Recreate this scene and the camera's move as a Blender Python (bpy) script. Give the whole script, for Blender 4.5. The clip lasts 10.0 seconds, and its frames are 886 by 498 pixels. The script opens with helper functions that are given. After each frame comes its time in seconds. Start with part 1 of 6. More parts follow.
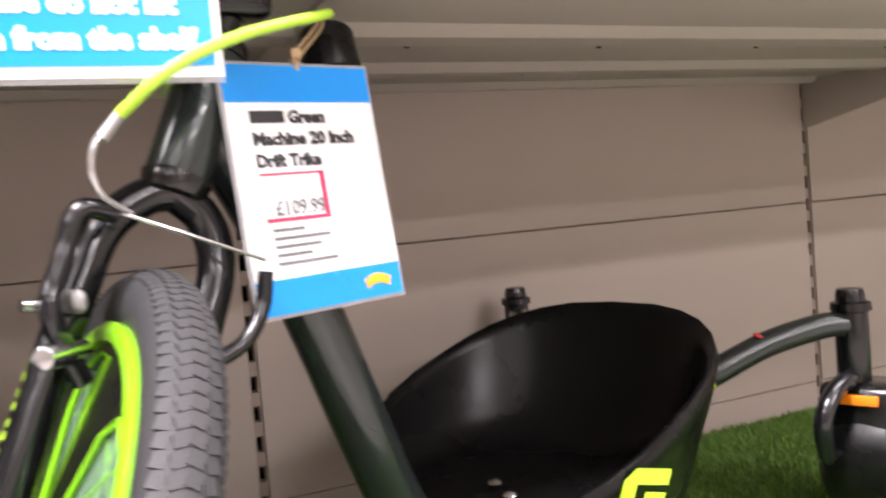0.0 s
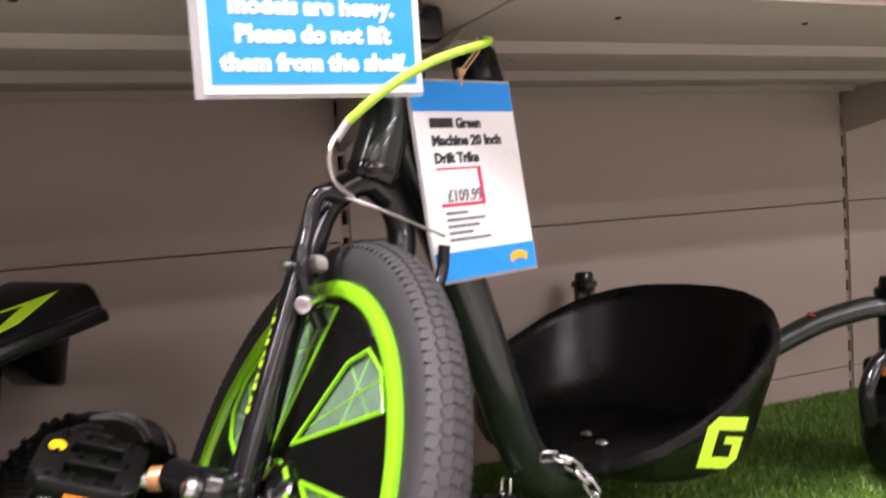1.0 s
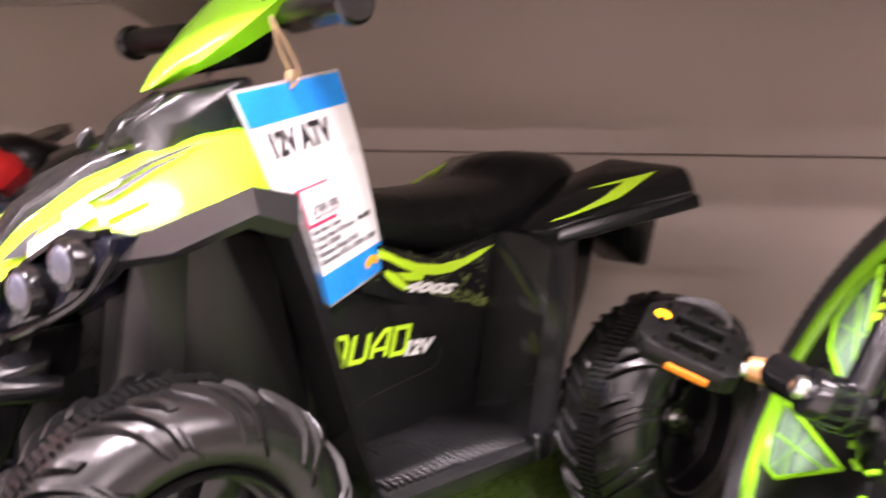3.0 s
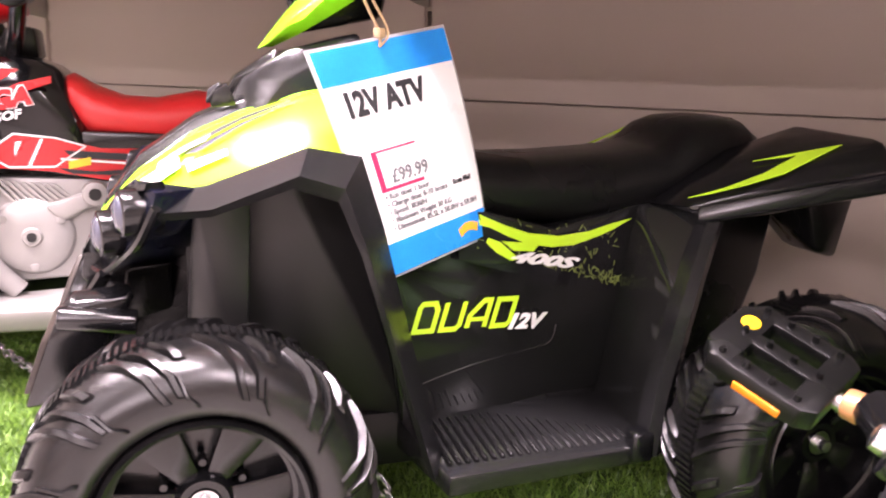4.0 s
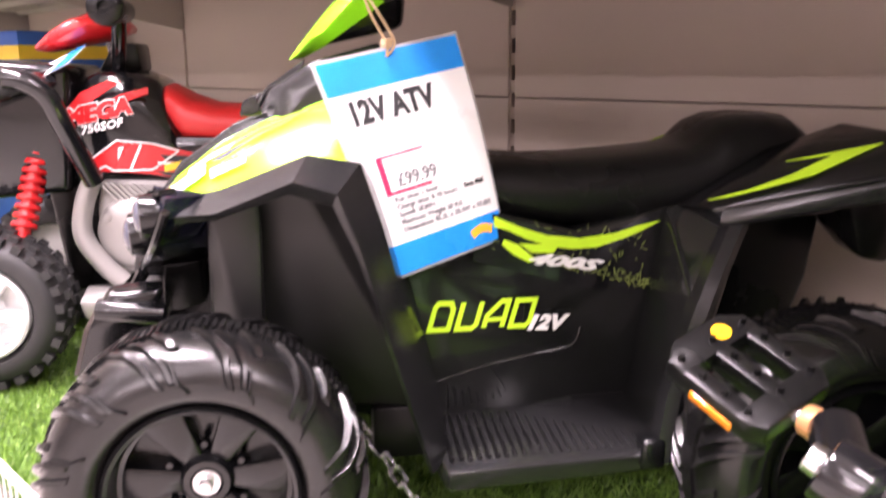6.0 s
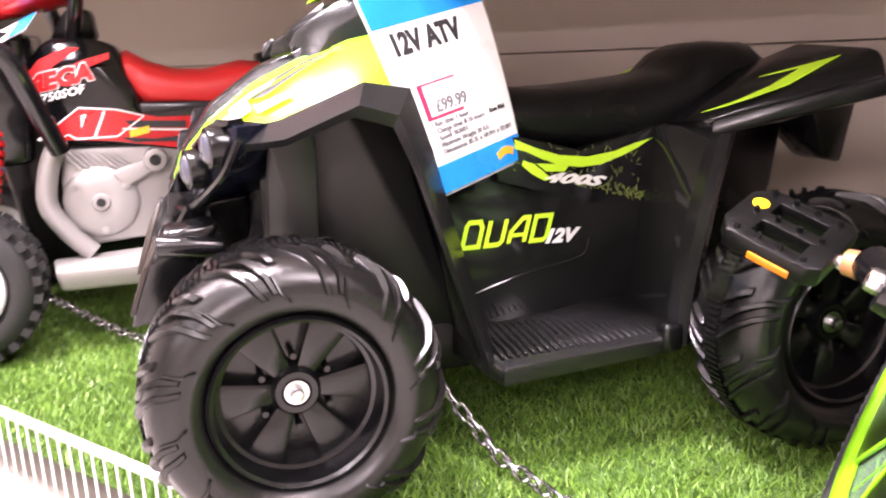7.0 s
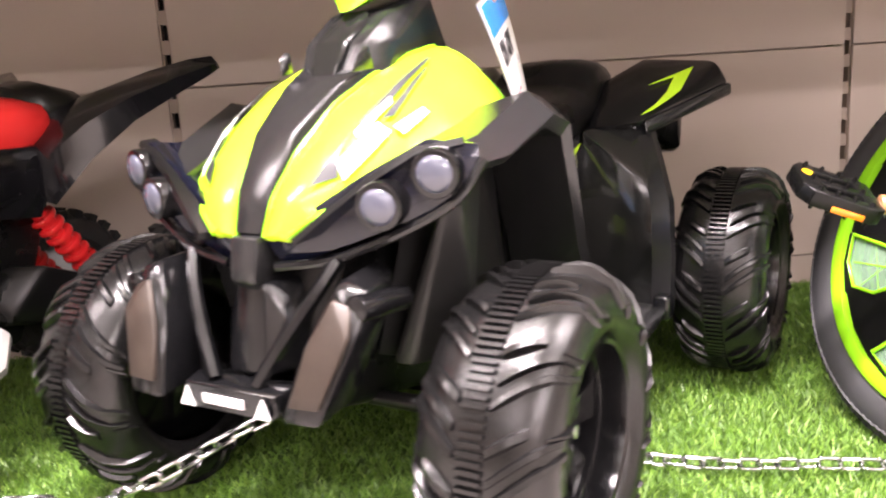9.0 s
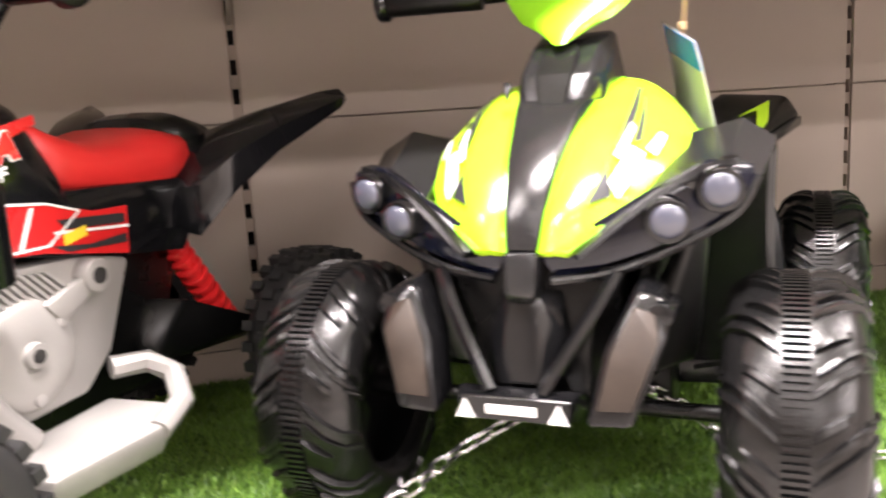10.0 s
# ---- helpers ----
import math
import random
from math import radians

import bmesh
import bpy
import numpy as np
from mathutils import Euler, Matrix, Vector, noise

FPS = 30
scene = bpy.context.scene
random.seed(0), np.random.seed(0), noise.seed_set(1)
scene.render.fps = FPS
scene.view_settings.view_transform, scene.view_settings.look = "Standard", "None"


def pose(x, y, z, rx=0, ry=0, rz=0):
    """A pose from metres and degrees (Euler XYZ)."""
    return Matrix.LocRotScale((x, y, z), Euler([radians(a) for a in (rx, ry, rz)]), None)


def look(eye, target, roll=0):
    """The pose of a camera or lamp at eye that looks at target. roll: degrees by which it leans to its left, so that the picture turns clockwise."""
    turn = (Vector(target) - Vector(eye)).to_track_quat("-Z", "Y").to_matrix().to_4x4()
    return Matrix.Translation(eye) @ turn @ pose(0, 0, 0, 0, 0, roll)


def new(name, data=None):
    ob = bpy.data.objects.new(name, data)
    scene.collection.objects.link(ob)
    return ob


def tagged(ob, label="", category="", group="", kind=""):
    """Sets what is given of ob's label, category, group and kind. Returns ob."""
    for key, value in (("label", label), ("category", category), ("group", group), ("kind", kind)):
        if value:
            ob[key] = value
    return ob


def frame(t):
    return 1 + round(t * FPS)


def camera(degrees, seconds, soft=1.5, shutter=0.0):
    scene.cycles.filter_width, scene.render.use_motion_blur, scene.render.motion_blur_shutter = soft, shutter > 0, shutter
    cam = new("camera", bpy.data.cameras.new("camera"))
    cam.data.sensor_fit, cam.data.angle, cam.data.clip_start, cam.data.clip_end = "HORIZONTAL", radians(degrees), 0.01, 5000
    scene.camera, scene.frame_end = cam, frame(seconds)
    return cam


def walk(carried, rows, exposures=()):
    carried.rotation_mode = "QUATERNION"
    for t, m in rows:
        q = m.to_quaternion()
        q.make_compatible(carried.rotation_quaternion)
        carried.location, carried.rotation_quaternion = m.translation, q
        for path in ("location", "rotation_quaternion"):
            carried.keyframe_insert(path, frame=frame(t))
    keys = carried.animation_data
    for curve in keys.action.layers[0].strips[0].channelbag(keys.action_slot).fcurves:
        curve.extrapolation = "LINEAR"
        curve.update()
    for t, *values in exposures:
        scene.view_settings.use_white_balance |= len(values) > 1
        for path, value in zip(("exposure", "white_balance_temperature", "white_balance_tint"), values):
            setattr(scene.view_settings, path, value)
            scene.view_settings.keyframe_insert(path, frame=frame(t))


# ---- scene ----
cam = camera(56.3, 10.0, soft=2.0, shutter=0.5)
PATH = [
    (0, (1.008, -1.355, 0.663), (1.812, 0.473, 0.556), -4.8),
    (0.5, (0.92, -1.39, 0.679), (1.685, 0.456, 0.607), -4.2),
    (1, (0.823, -1.462, 0.669), (1.598, 0.378, 0.547), -3.7),
    (1.5, (0.748, -1.504, 0.645), (1.481, 0.346, 0.444), -2.6),
    (2, (0.701, -1.53, 0.658), (1.252, 0.377, 0.414), -2.4),
    (2.5, (0.678, -1.501, 0.657), (0.879, 0.473, 0.408), -2.0),
    (3, (0.742, -1.408, 0.632), (0.324, 0.528, 0.355), 0.5),
    (3.2, (0.766, -1.364, 0.617), (0.146, 0.513, 0.308), 1.1),
    (4.3, (0.976, -1.247, 0.668), (-0.232, 0.29, 0.248), 0.7),
    (4.5, (1.003, -1.215, 0.676), (-0.264, 0.278, 0.273), 0.1),
    (5, (1.039, -1.187, 0.68), (-0.324, 0.23, 0.31), -1.0),
    (5.5, (1.042, -1.18, 0.675), (-0.364, 0.194, 0.304), -1.1),
    (6, (1.04, -1.207, 0.664), (-0.352, 0.162, 0.226), -0.5),
    (6.2, (1.028, -1.233, 0.651), (-0.344, 0.138, 0.164), -0.7),
    (7.3, (0.893, -1.404, 0.604), (-0.114, 0.273, 0.186), -3.6),
    (7.5, (0.823, -1.399, 0.597), (-0.074, 0.345, 0.202), -4.3),
    (8, (0.633, -1.377, 0.588), (0.241, 0.525, 0.111), -5.4),
    (8.5, (0.469, -1.418, 0.599), (0.404, 0.532, 0.157), -3.5),
    (9, (0.295, -1.508, 0.618), (0.501, 0.432, 0.176), -3.7),
    (9.5, (0.144, -1.518, 0.617), (0.516, 0.405, 0.215), -3.7),
    (10, (-0.031, -1.493, 0.626), (0.455, 0.413, 0.262), -3.5),
]
EXPOSURES = [(0, -0.72, 6300, 21), (0.5, -1.20, 6300, 22), (1.0, -1.22, 6350, 25), (1.5, -0.82, 6400, 28), (2.0, -0.56, 6450, 30), (2.5, -0.54, 6480, 33), (3.0, -0.28, 6500, 35), (3.2, -0.24, 6500, 36), (4.3, -0.08, 6500, 38), (6.2, -0.16, 6450, 36), (7.3, -0.02, 6450, 34), (8.5, 0.13, 6550, 31), (9.0, 0.08, 6600, 26), (10.0, -0.20, 6550, 20)]
walk(cam, [(t, look(eye, target, roll)) for t, eye, target, roll in PATH], EXPOSURES)

# ---- world and light ----
world = bpy.data.worlds.new("shop_air")
scene.world = world
world.use_nodes = True
world.node_tree.nodes["Background"].inputs[0].default_value = (1.0, 0.93, 0.85, 1)
world.node_tree.nodes["Background"].inputs[1].default_value = 0.05


def area_lamp(name, x, y, z, sx, sy, watts, colour):
    d = bpy.data.lights.new(name, "AREA")
    d.shape, d.size, d.size_y, d.energy, d.color = "RECTANGLE", sx, sy, watts, colour
    ob = new(name, d)
    ob.location = (x, y, z)
    return ob


WARM = (1.0, 0.965, 0.92)
# lamps out of view; rows at y -5.4 and -7.8 are added wall fill
LAMPS = [(-2.6, -1.5, 150, 2.0), (0.0, -1.45, 430, 1.3), (2.9, -1.5, 200, 2.0), (-1.4, -3.2, 45, 2.4), (2.4, -3.2, 60, 2.4), (-1.6, -5.4, 100, 2.4), (2.8, -5.4, 280, 2.4), (-1.4, -7.8, 90, 2.4), (2.8, -7.8, 300, 2.4)]
for lx, ly, watts, long in LAMPS:
    area_lamp("ceiling_lamp", lx, ly, 3.12, long, 0.3, watts, WARM)


# ---- materials ----
def mat(name, colour, rough=0.5, metal=0.0, vary=0.12, scale=60.0, bump=0.0, fine=400.0, gloss_vary=0.1, coat=0.0, per_object=0.0, alpha=1.0, transmission=0.0, spec=0.5):
    m = bpy.data.materials.new(name)
    m.use_nodes = True
    nt = m.node_tree
    b = nt.nodes["Principled BSDF"]
    co = nt.nodes.new("ShaderNodeTexCoord")
    big = nt.nodes.new("ShaderNodeTexNoise")
    big.inputs["Scale"].default_value = scale * 0.12
    big.inputs["Detail"].default_value = 5
    small = nt.nodes.new("ShaderNodeTexNoise")
    small.inputs["Scale"].default_value = fine
    small.inputs["Detail"].default_value = 3
    for n in (big, small):
        nt.links.new(co.outputs["Object"], n.inputs["Vector"])
    add = nt.nodes.new("ShaderNodeMath")
    add.operation = "MULTIPLY_ADD"
    add.inputs[1].default_value = 0.35
    nt.links.new(small.outputs["Fac"], add.inputs[0])
    nt.links.new(big.outputs["Fac"], add.inputs[2])
    ramp = nt.nodes.new("ShaderNodeMapRange")
    ramp.inputs["From Min"].default_value, ramp.inputs["From Max"].default_value = 0.35, 1.0
    ramp.inputs["To Min"].default_value, ramp.inputs["To Max"].default_value = 1 - vary, 1 + vary
    nt.links.new(add.outputs[0], ramp.inputs["Value"])
    value = ramp.outputs[0]
    if per_object:
        info = nt.nodes.new("ShaderNodeObjectInfo")
        pr = nt.nodes.new("ShaderNodeMapRange")
        pr.inputs["To Min"].default_value, pr.inputs["To Max"].default_value = 1 - per_object, 1 + per_object
        nt.links.new(info.outputs["Random"], pr.inputs["Value"])
        mul = nt.nodes.new("ShaderNodeMath")
        mul.operation = "MULTIPLY"
        nt.links.new(value, mul.inputs[0])
        nt.links.new(pr.outputs[0], mul.inputs[1])
        value = mul.outputs[0]
    vm = nt.nodes.new("ShaderNodeVectorMath")
    vm.operation = "SCALE"
    vm.inputs[0].default_value = colour[:3]
    nt.links.new(value, vm.inputs["Scale"])
    nt.links.new(vm.outputs[0], b.inputs["Base Color"])
    rr = nt.nodes.new("ShaderNodeMapRange")
    rr.inputs["To Min"].default_value, rr.inputs["To Max"].default_value = max(0.02, rough - gloss_vary), min(1, rough + gloss_vary)
    nt.links.new(big.outputs["Fac"], rr.inputs["Value"])
    nt.links.new(rr.outputs[0], b.inputs["Roughness"])
    b.inputs["Metallic"].default_value = metal
    b.inputs["Coat Weight"].default_value = coat
    b.inputs["Specular IOR Level"].default_value = spec
    b.inputs["Transmission Weight"].default_value = transmission
    b.inputs["Alpha"].default_value = alpha
    if bump:
        bn = nt.nodes.new("ShaderNodeBump")
        bn.inputs["Strength"].default_value = bump
        bn.inputs["Distance"].default_value = 0.001
        nt.links.new(small.outputs["Fac"], bn.inputs["Height"])
        nt.links.new(bn.outputs[0], b.inputs["Normal"])
    return m


PANEL = mat("beige_panel", (0.47, 0.395, 0.34), 0.42, vary=0.05, scale=12, bump=0.12, fine=900, per_object=0.035)
SHELF_PAINT = mat("shelf_paint", (0.44, 0.39, 0.345), 0.4, vary=0.05, scale=20, bump=0.06)
# near-black colour for the shade inside slots and holes
DARK = mat("recess_shade", (0.012, 0.011, 0.01), 0.8)
STEEL = mat("upright_steel", (0.36, 0.29, 0.24), 0.4, vary=0.08)
BLACK = mat("black_plastic", (0.005, 0.005, 0.0055), 0.15, vary=0.25, scale=30, bump=0.08, fine=1500, gloss_vary=0.06)
BLACK_MATT = mat("black_grained_plastic", (0.0045, 0.0045, 0.0045), 0.28, vary=0.2, bump=0.12, fine=1800, spec=0.26)
SIDE_GLOSS = mat("glossy_charcoal_plastic", (0.010, 0.0105, 0.010), 0.12, vary=0.2, scale=20, bump=0.03, fine=900, gloss_vary=0.06)
LINER = mat("dull_charcoal_plastic", (0.011, 0.0108, 0.0105), 0.40, vary=0.25, scale=30, bump=0.2, fine=900)
GREY_PLASTIC = mat("charcoal_plastic", (0.014, 0.014, 0.0145), 0.18, vary=0.2, bump=0.10, fine=1500)
LIME = mat("lime_plastic", (0.25, 0.66, 0.012), 0.22, vary=0.06, coat=0.3)
LIME_YELLOW = mat("lime_yellow_plastic", (0.50, 0.84, 0.025), 0.22, vary=0.05, coat=0.3)
TYRE_PLASTIC = mat("moulded_tyre_plastic", (0.0065, 0.0063, 0.0063), 0.24, vary=0.25, scale=40, bump=0.15, fine=1200)
RUBBER = mat("grey_black_rubber", (0.036, 0.036, 0.038), 0.6, vary=0.2, bump=0.4, fine=1200)
FRAME_PAINT = mat("dark_green_grey_paint", (0.028, 0.036, 0.034), 0.25, metal=0.4, vary=0.1, coat=0.5)
GLOSS_BLACK = mat("gloss_black_paint", (0.006, 0.006, 0.007), 0.14, vary=0.2, coat=0.2)
CHROME = mat("zinc", (0.66, 0.66, 0.67), 0.25, metal=1.0, vary=0.15)
SILVER_PAINT = mat("silver_plastic", (0.31, 0.30, 0.285), 0.36, metal=0.2, vary=0.08, bump=0.05)
RED = mat("red_plastic", (0.62, 0.02, 0.02), 0.28, vary=0.08, coat=0.2)
RED_SEAT = mat("red_matt_plastic", (0.62, 0.025, 0.022), 0.42, vary=0.06, bump=0.1)
WHITE = mat("white_plastic", (0.80, 0.80, 0.79), 0.35, vary=0.04)
PAPER = mat("white_print", (0.84, 0.84, 0.84), 0.3, vary=0.02, coat=0.3)
BLUE = mat("blue_print", (0.0, 0.27, 0.80), 0.25, vary=0.03, coat=0.4)
SKY_BLUE = mat("sky_blue_print", (0.0, 0.29, 0.74), 0.3, vary=0.03)
INK = mat("black_ink", (0.02, 0.02, 0.022), 0.5)
GREY_INK = mat("grey_ink", (0.16, 0.16, 0.17), 0.5)
RED_INK = mat("red_ink", (0.62, 0.03, 0.10), 0.4)
ORANGE = mat("orange_reflector", (0.85, 0.24, 0.01), 0.15, coat=0.5)
YELLOW = mat("yellow_reflector", (0.95, 0.50, 0.01), 0.15, coat=0.5)
STRING = mat("jute_string", (0.52, 0.36, 0.20), 0.9, vary=0.2, bump=0.5)
LENS = mat("lamp_lens", (0.065, 0.07, 0.095), 0.08, metal=0.0, vary=0.05, coat=0.6)
BROWN_MESH = mat("bronze_grille", (0.035, 0.026, 0.020), 0.4, metal=0.2, vary=0.3, scale=300)
NAVY = mat("blue_black_gloss", (0.004, 0.005, 0.012), 0.10)
CLEAR_GREEN = mat("tinted_clear_plastic", (0.32, 0.52, 0.34), 0.16, vary=0.4, scale=160, alpha=0.30)
CLEAR = mat("clear_pocket", (0.75, 0.75, 0.77), 0.12, alpha=0.35)
GRASS_BASE = mat("turf_backing", (0.05, 0.11, 0.016), 0.9, vary=0.3, bump=0.6, fine=500)
PINK = mat("pink_ticket_strip", (0.75, 0.06, 0.14), 0.3)
FLOOR_MAT = mat("vinyl_floor", (0.42, 0.39, 0.36), 0.3, vary=0.06, scale=6)
CEILING_MAT = mat("ceiling_board", (0.70, 0.69, 0.67), 0.8, vary=0.04)
SHOP_WALL = mat("shop_paint", (0.55, 0.50, 0.46), 0.6, vary=0.08, scale=4)
YELLOW_BOX = mat("yellow_card", (0.80, 0.55, 0.03), 0.45)
BLUE_BOX = mat("blue_card", (0.03, 0.12, 0.42), 0.45)
CABLE_LIME = mat("lime_cable", (0.48, 0.80, 0.06), 0.3)


def grass_material():
    m = bpy.data.materials.new("turf_blades")
    m.use_nodes = True
    nt = m.node_tree
    b = nt.nodes["Principled BSDF"]
    geo = nt.nodes.new("ShaderNodeNewGeometry")
    ramp = nt.nodes.new("ShaderNodeValToRGB")
    ramp.color_ramp.elements[0].color = (0.07, 0.16, 0.018, 1)
    ramp.color_ramp.elements[1].color = (0.30, 0.45, 0.10, 1)
    e = ramp.color_ramp.elements.new(0.9)
    e.color = (0.18, 0.34, 0.045, 1)
    nt.links.new(geo.outputs["Random Per Island"], ramp.inputs[0])
    nt.links.new(ramp.outputs[0], b.inputs["Base Color"])
    b.inputs["Roughness"].default_value = 0.45
    return m


TURF = grass_material()


# ---- mesh tools ----
def V(*a):
    return Vector(a)


def finish(bm, angle=38):
    bmesh.ops.recalc_face_normals(bm, faces=bm.faces)
    for f in bm.faces:
        f.smooth = True
    lim = math.radians(angle)
    for e in bm.edges:
        if len(e.link_faces) == 2:
            e.smooth = e.calc_face_angle(0) < lim


def part(name, bm, material, parent, label="", angle=38):
    """One mesh object under a thing or under a part."""
    finish(bm, angle)
    me = bpy.data.meshes.new(name)
    bm.to_mesh(me)
    bm.free()
    me.materials.append(material)
    ob = new(name, me)
    ob.parent = parent
    if label:
        ob["label"] = label
    return ob


def shared(name, me, parent, m):
    ob = new(name, me)
    ob.parent = parent
    ob.matrix_basis = m
    return ob


def mesh_of(name, bm, material, angle=38):
    finish(bm, angle)
    me = bpy.data.meshes.new(name)
    bm.to_mesh(me)
    bm.free()
    me.materials.append(material)
    return me


def thing(name, m, label, category, group="", kind=""):
    ob = new(name)
    ob.empty_display_size = 0.05
    ob.matrix_basis = m
    return tagged(ob, label, category, group, kind)


def bevelled(bm, w, segs=2, angle=30):
    es = [e for e in bm.edges if len(e.link_faces) == 2 and e.calc_face_angle(0) > math.radians(angle)]
    if es and w > 0:
        bmesh.ops.bevel(bm, geom=es, offset=w, segments=segs, affect="EDGES", profile=0.5, clamp_overlap=True)
    return bm


def box(c, s, bevel=0.0, rot=None, bm=None, segs=2):
    b = bmesh.new()
    bmesh.ops.create_cube(b, size=1)
    bmesh.ops.scale(b, vec=s, verts=b.verts)
    if bevel:
        bevelled(b, bevel, segs)
    m = Matrix.Translation(c)
    if rot:
        m = m @ Euler([radians(a) for a in rot]).to_matrix().to_4x4()
    b.transform(m)
    return join(bm, b)


def join(bm, b):
    if bm is None:
        return b
    me = bpy.data.meshes.new("t")
    b.to_mesh(me)
    b.free()
    bm.from_mesh(me)
    bpy.data.meshes.remove(me)
    return bm


def frame_axes(d):
    d = Vector(d).normalized()
    a = Vector((0, 0, 1)) if abs(d.z) < 0.9 else Vector((1, 0, 0))
    x = d.cross(a).normalized()
    return x, d.cross(x).normalized(), d


def cyl(p0, p1, r0, r1=None, seg=20, bevel=0.0, bm=None):
    p0, p1 = Vector(p0), Vector(p1)
    r1 = r0 if r1 is None else r1
    x, y, d = frame_axes(p1 - p0)
    b = bmesh.new()
    bmesh.ops.create_cone(b, cap_ends=True, segments=seg, radius1=r0, radius2=r1, depth=(p1 - p0).length)
    if bevel:
        bevelled(b, bevel, 2, 50)
    m = Matrix((x, y, d)).transposed().to_4x4()
    m.translation = (p0 + p1) / 2
    if m.to_3x3().determinant() < 0:
        m = m @ Matrix.Diagonal((-1, 1, 1, 1))
    b.transform(m)
    return join(bm, b)


def smooth_path(pts, n=6):
    pts = [Vector(p) for p in pts]
    if len(pts) < 3:
        return pts
    out = []
    ext = [2 * pts[0] - pts[1]] + pts + [2 * pts[-1] - pts[-2]]
    for i in range(1, len(ext) - 2):
        a, b, c, d = ext[i - 1:i + 3]
        for k in range(n):
            t = k / n
            out.append(0.5 * ((2 * b) + (c - a) * t + (2 * a - 5 * b + 4 * c - d) * t * t + (3 * b - a - 3 * c + d) * t ** 3))
    out.append(pts[-1])
    return out


def tube(pts, r, seg=12, n=6, bm=None, taper=None):
    path = smooth_path(pts, n) if n > 1 else [Vector(p) for p in pts]
    b = bmesh.new()
    rings = []
    x = None
    for i, p in enumerate(path):
        d = (path[min(i + 1, len(path) - 1)] - path[max(i - 1, 0)]).normalized()
        if x is None:
            x = frame_axes(d)[0]
        x = (x - d * x.dot(d)).normalized()
        y = d.cross(x)
        k = i / max(1, len(path) - 1)
        rad = r if taper is None else r + (taper - r) * k
        rings.append([b.verts.new(p + rad * (x * math.cos(6.28318 * j / seg) + y * math.sin(6.28318 * j / seg))) for j in range(seg)])
    for a, c in zip(rings, rings[1:]):
        for j in range(seg):
            b.faces.new((a[j], a[(j + 1) % seg], c[(j + 1) % seg], c[j]))
    b.faces.new(rings[0][::-1])
    b.faces.new(rings[-1])
    return join(bm, b)


def loft(loops, caps=True, closed=True, bm=None):
    b = bmesh.new()
    rings = [[b.verts.new(p) for p in l] for l in loops]
    n = len(rings[0])
    for a, c in zip(rings, rings[1:]):
        for j in range(n if closed else n - 1):
            b.faces.new((a[j], a[(j + 1) % n], c[(j + 1) % n], c[j]))
    if caps and closed:
        b.faces.new(rings[0][::-1])
        b.faces.new(rings[-1])
    return join(bm, b)


def hull(pts, bevel=0.0, segs=2, bm=None):
    b = bmesh.new()
    for p in pts:
        b.verts.new(p)
    r = bmesh.ops.convex_hull(b, input=b.verts)
    bmesh.ops.delete(b, geom=[v for v in b.verts if not v.link_faces], context="VERTS")
    bmesh.ops.dissolve_limit(b, angle_limit=0.03, verts=b.verts, edges=b.edges)
    if bevel:
        bevelled(b, bevel, segs, 20)
    return join(bm, b)


def prism(poly, off, bevel=0.0, bm=None, segs=2):
    """A plate: the polygon (3D points in order) and the offset of its other face."""
    b = bmesh.new()
    off = Vector(off)
    a = [b.verts.new(Vector(p)) for p in poly]
    c = [b.verts.new(Vector(p) + off) for p in poly]
    n = len(a)
    b.faces.new(a)
    b.faces.new(c[::-1])
    for i in range(n):
        b.faces.new((a[i], c[i], c[(i + 1) % n], a[(i + 1) % n]))
    bmesh.ops.recalc_face_normals(b, faces=b.faces)
    if bevel:
        bevelled(b, bevel, segs, 25)
    return join(bm, b)


def lathe(profile, seg=48, bm=None):
    """Profile of (radius, y) turned about the y axis."""
    b = bmesh.new()
    rings = []
    for r, y in profile:
        rings.append([b.verts.new((r * math.cos(6.28318531 * j / seg), y, r * math.sin(6.28318531 * j / seg))) for j in range(seg)])
    for a, c in zip(rings, rings[1:]):
        for j in range(seg):
            b.faces.new((a[j], a[(j + 1) % seg], c[(j + 1) % seg], c[j]))
    bmesh.ops.remove_doubles(b, verts=b.verts, dist=1e-6)
    return join(bm, b)


def mirror_y(pts):
    return [(p[0], -p[1], p[2]) for p in pts]


def text_mesh(name, body, size, material, parent, m, depth=0.0004, width=0.0, shear=0.0, bold=0.0, spacing=1.0):
    """Raised lettering in the built-in font; origin at its lower left."""
    cu = bpy.data.curves.new(name, "FONT")
    cu.body, cu.size, cu.extrude, cu.shear, cu.offset, cu.space_character = body, size, depth, shear, bold, spacing
    cu.resolution_u = 2
    tmp = new("tmp", cu)
    dg = bpy.context.evaluated_depsgraph_get()
    me = bpy.data.meshes.new_from_object(tmp.evaluated_get(dg))
    bpy.data.objects.remove(tmp)
    bpy.data.curves.remove(cu)
    me.name = name
    me.materials.clear()
    me.materials.append(material)
    if width:
        xs = [v.co.x for v in me.vertices]
        if xs:
            k = width / max(1e-6, max(xs) - min(xs))
            for v in me.vertices:
                v.co.x = (v.co.x - min(xs)) * k
    ob = new(name, me)
    ob.parent = parent
    ob.matrix_basis = m
    return ob


# ---- structure ----
BAY, JOINT = 1.25, 0.60
XS = [k * BAY for k in range(-4, 6)]
TURF_Z = 0.185


def structure(name, bm, material, label, category):
    ob = part(name, bm, material, None)
    return tagged(ob, label, category, kind="structure")


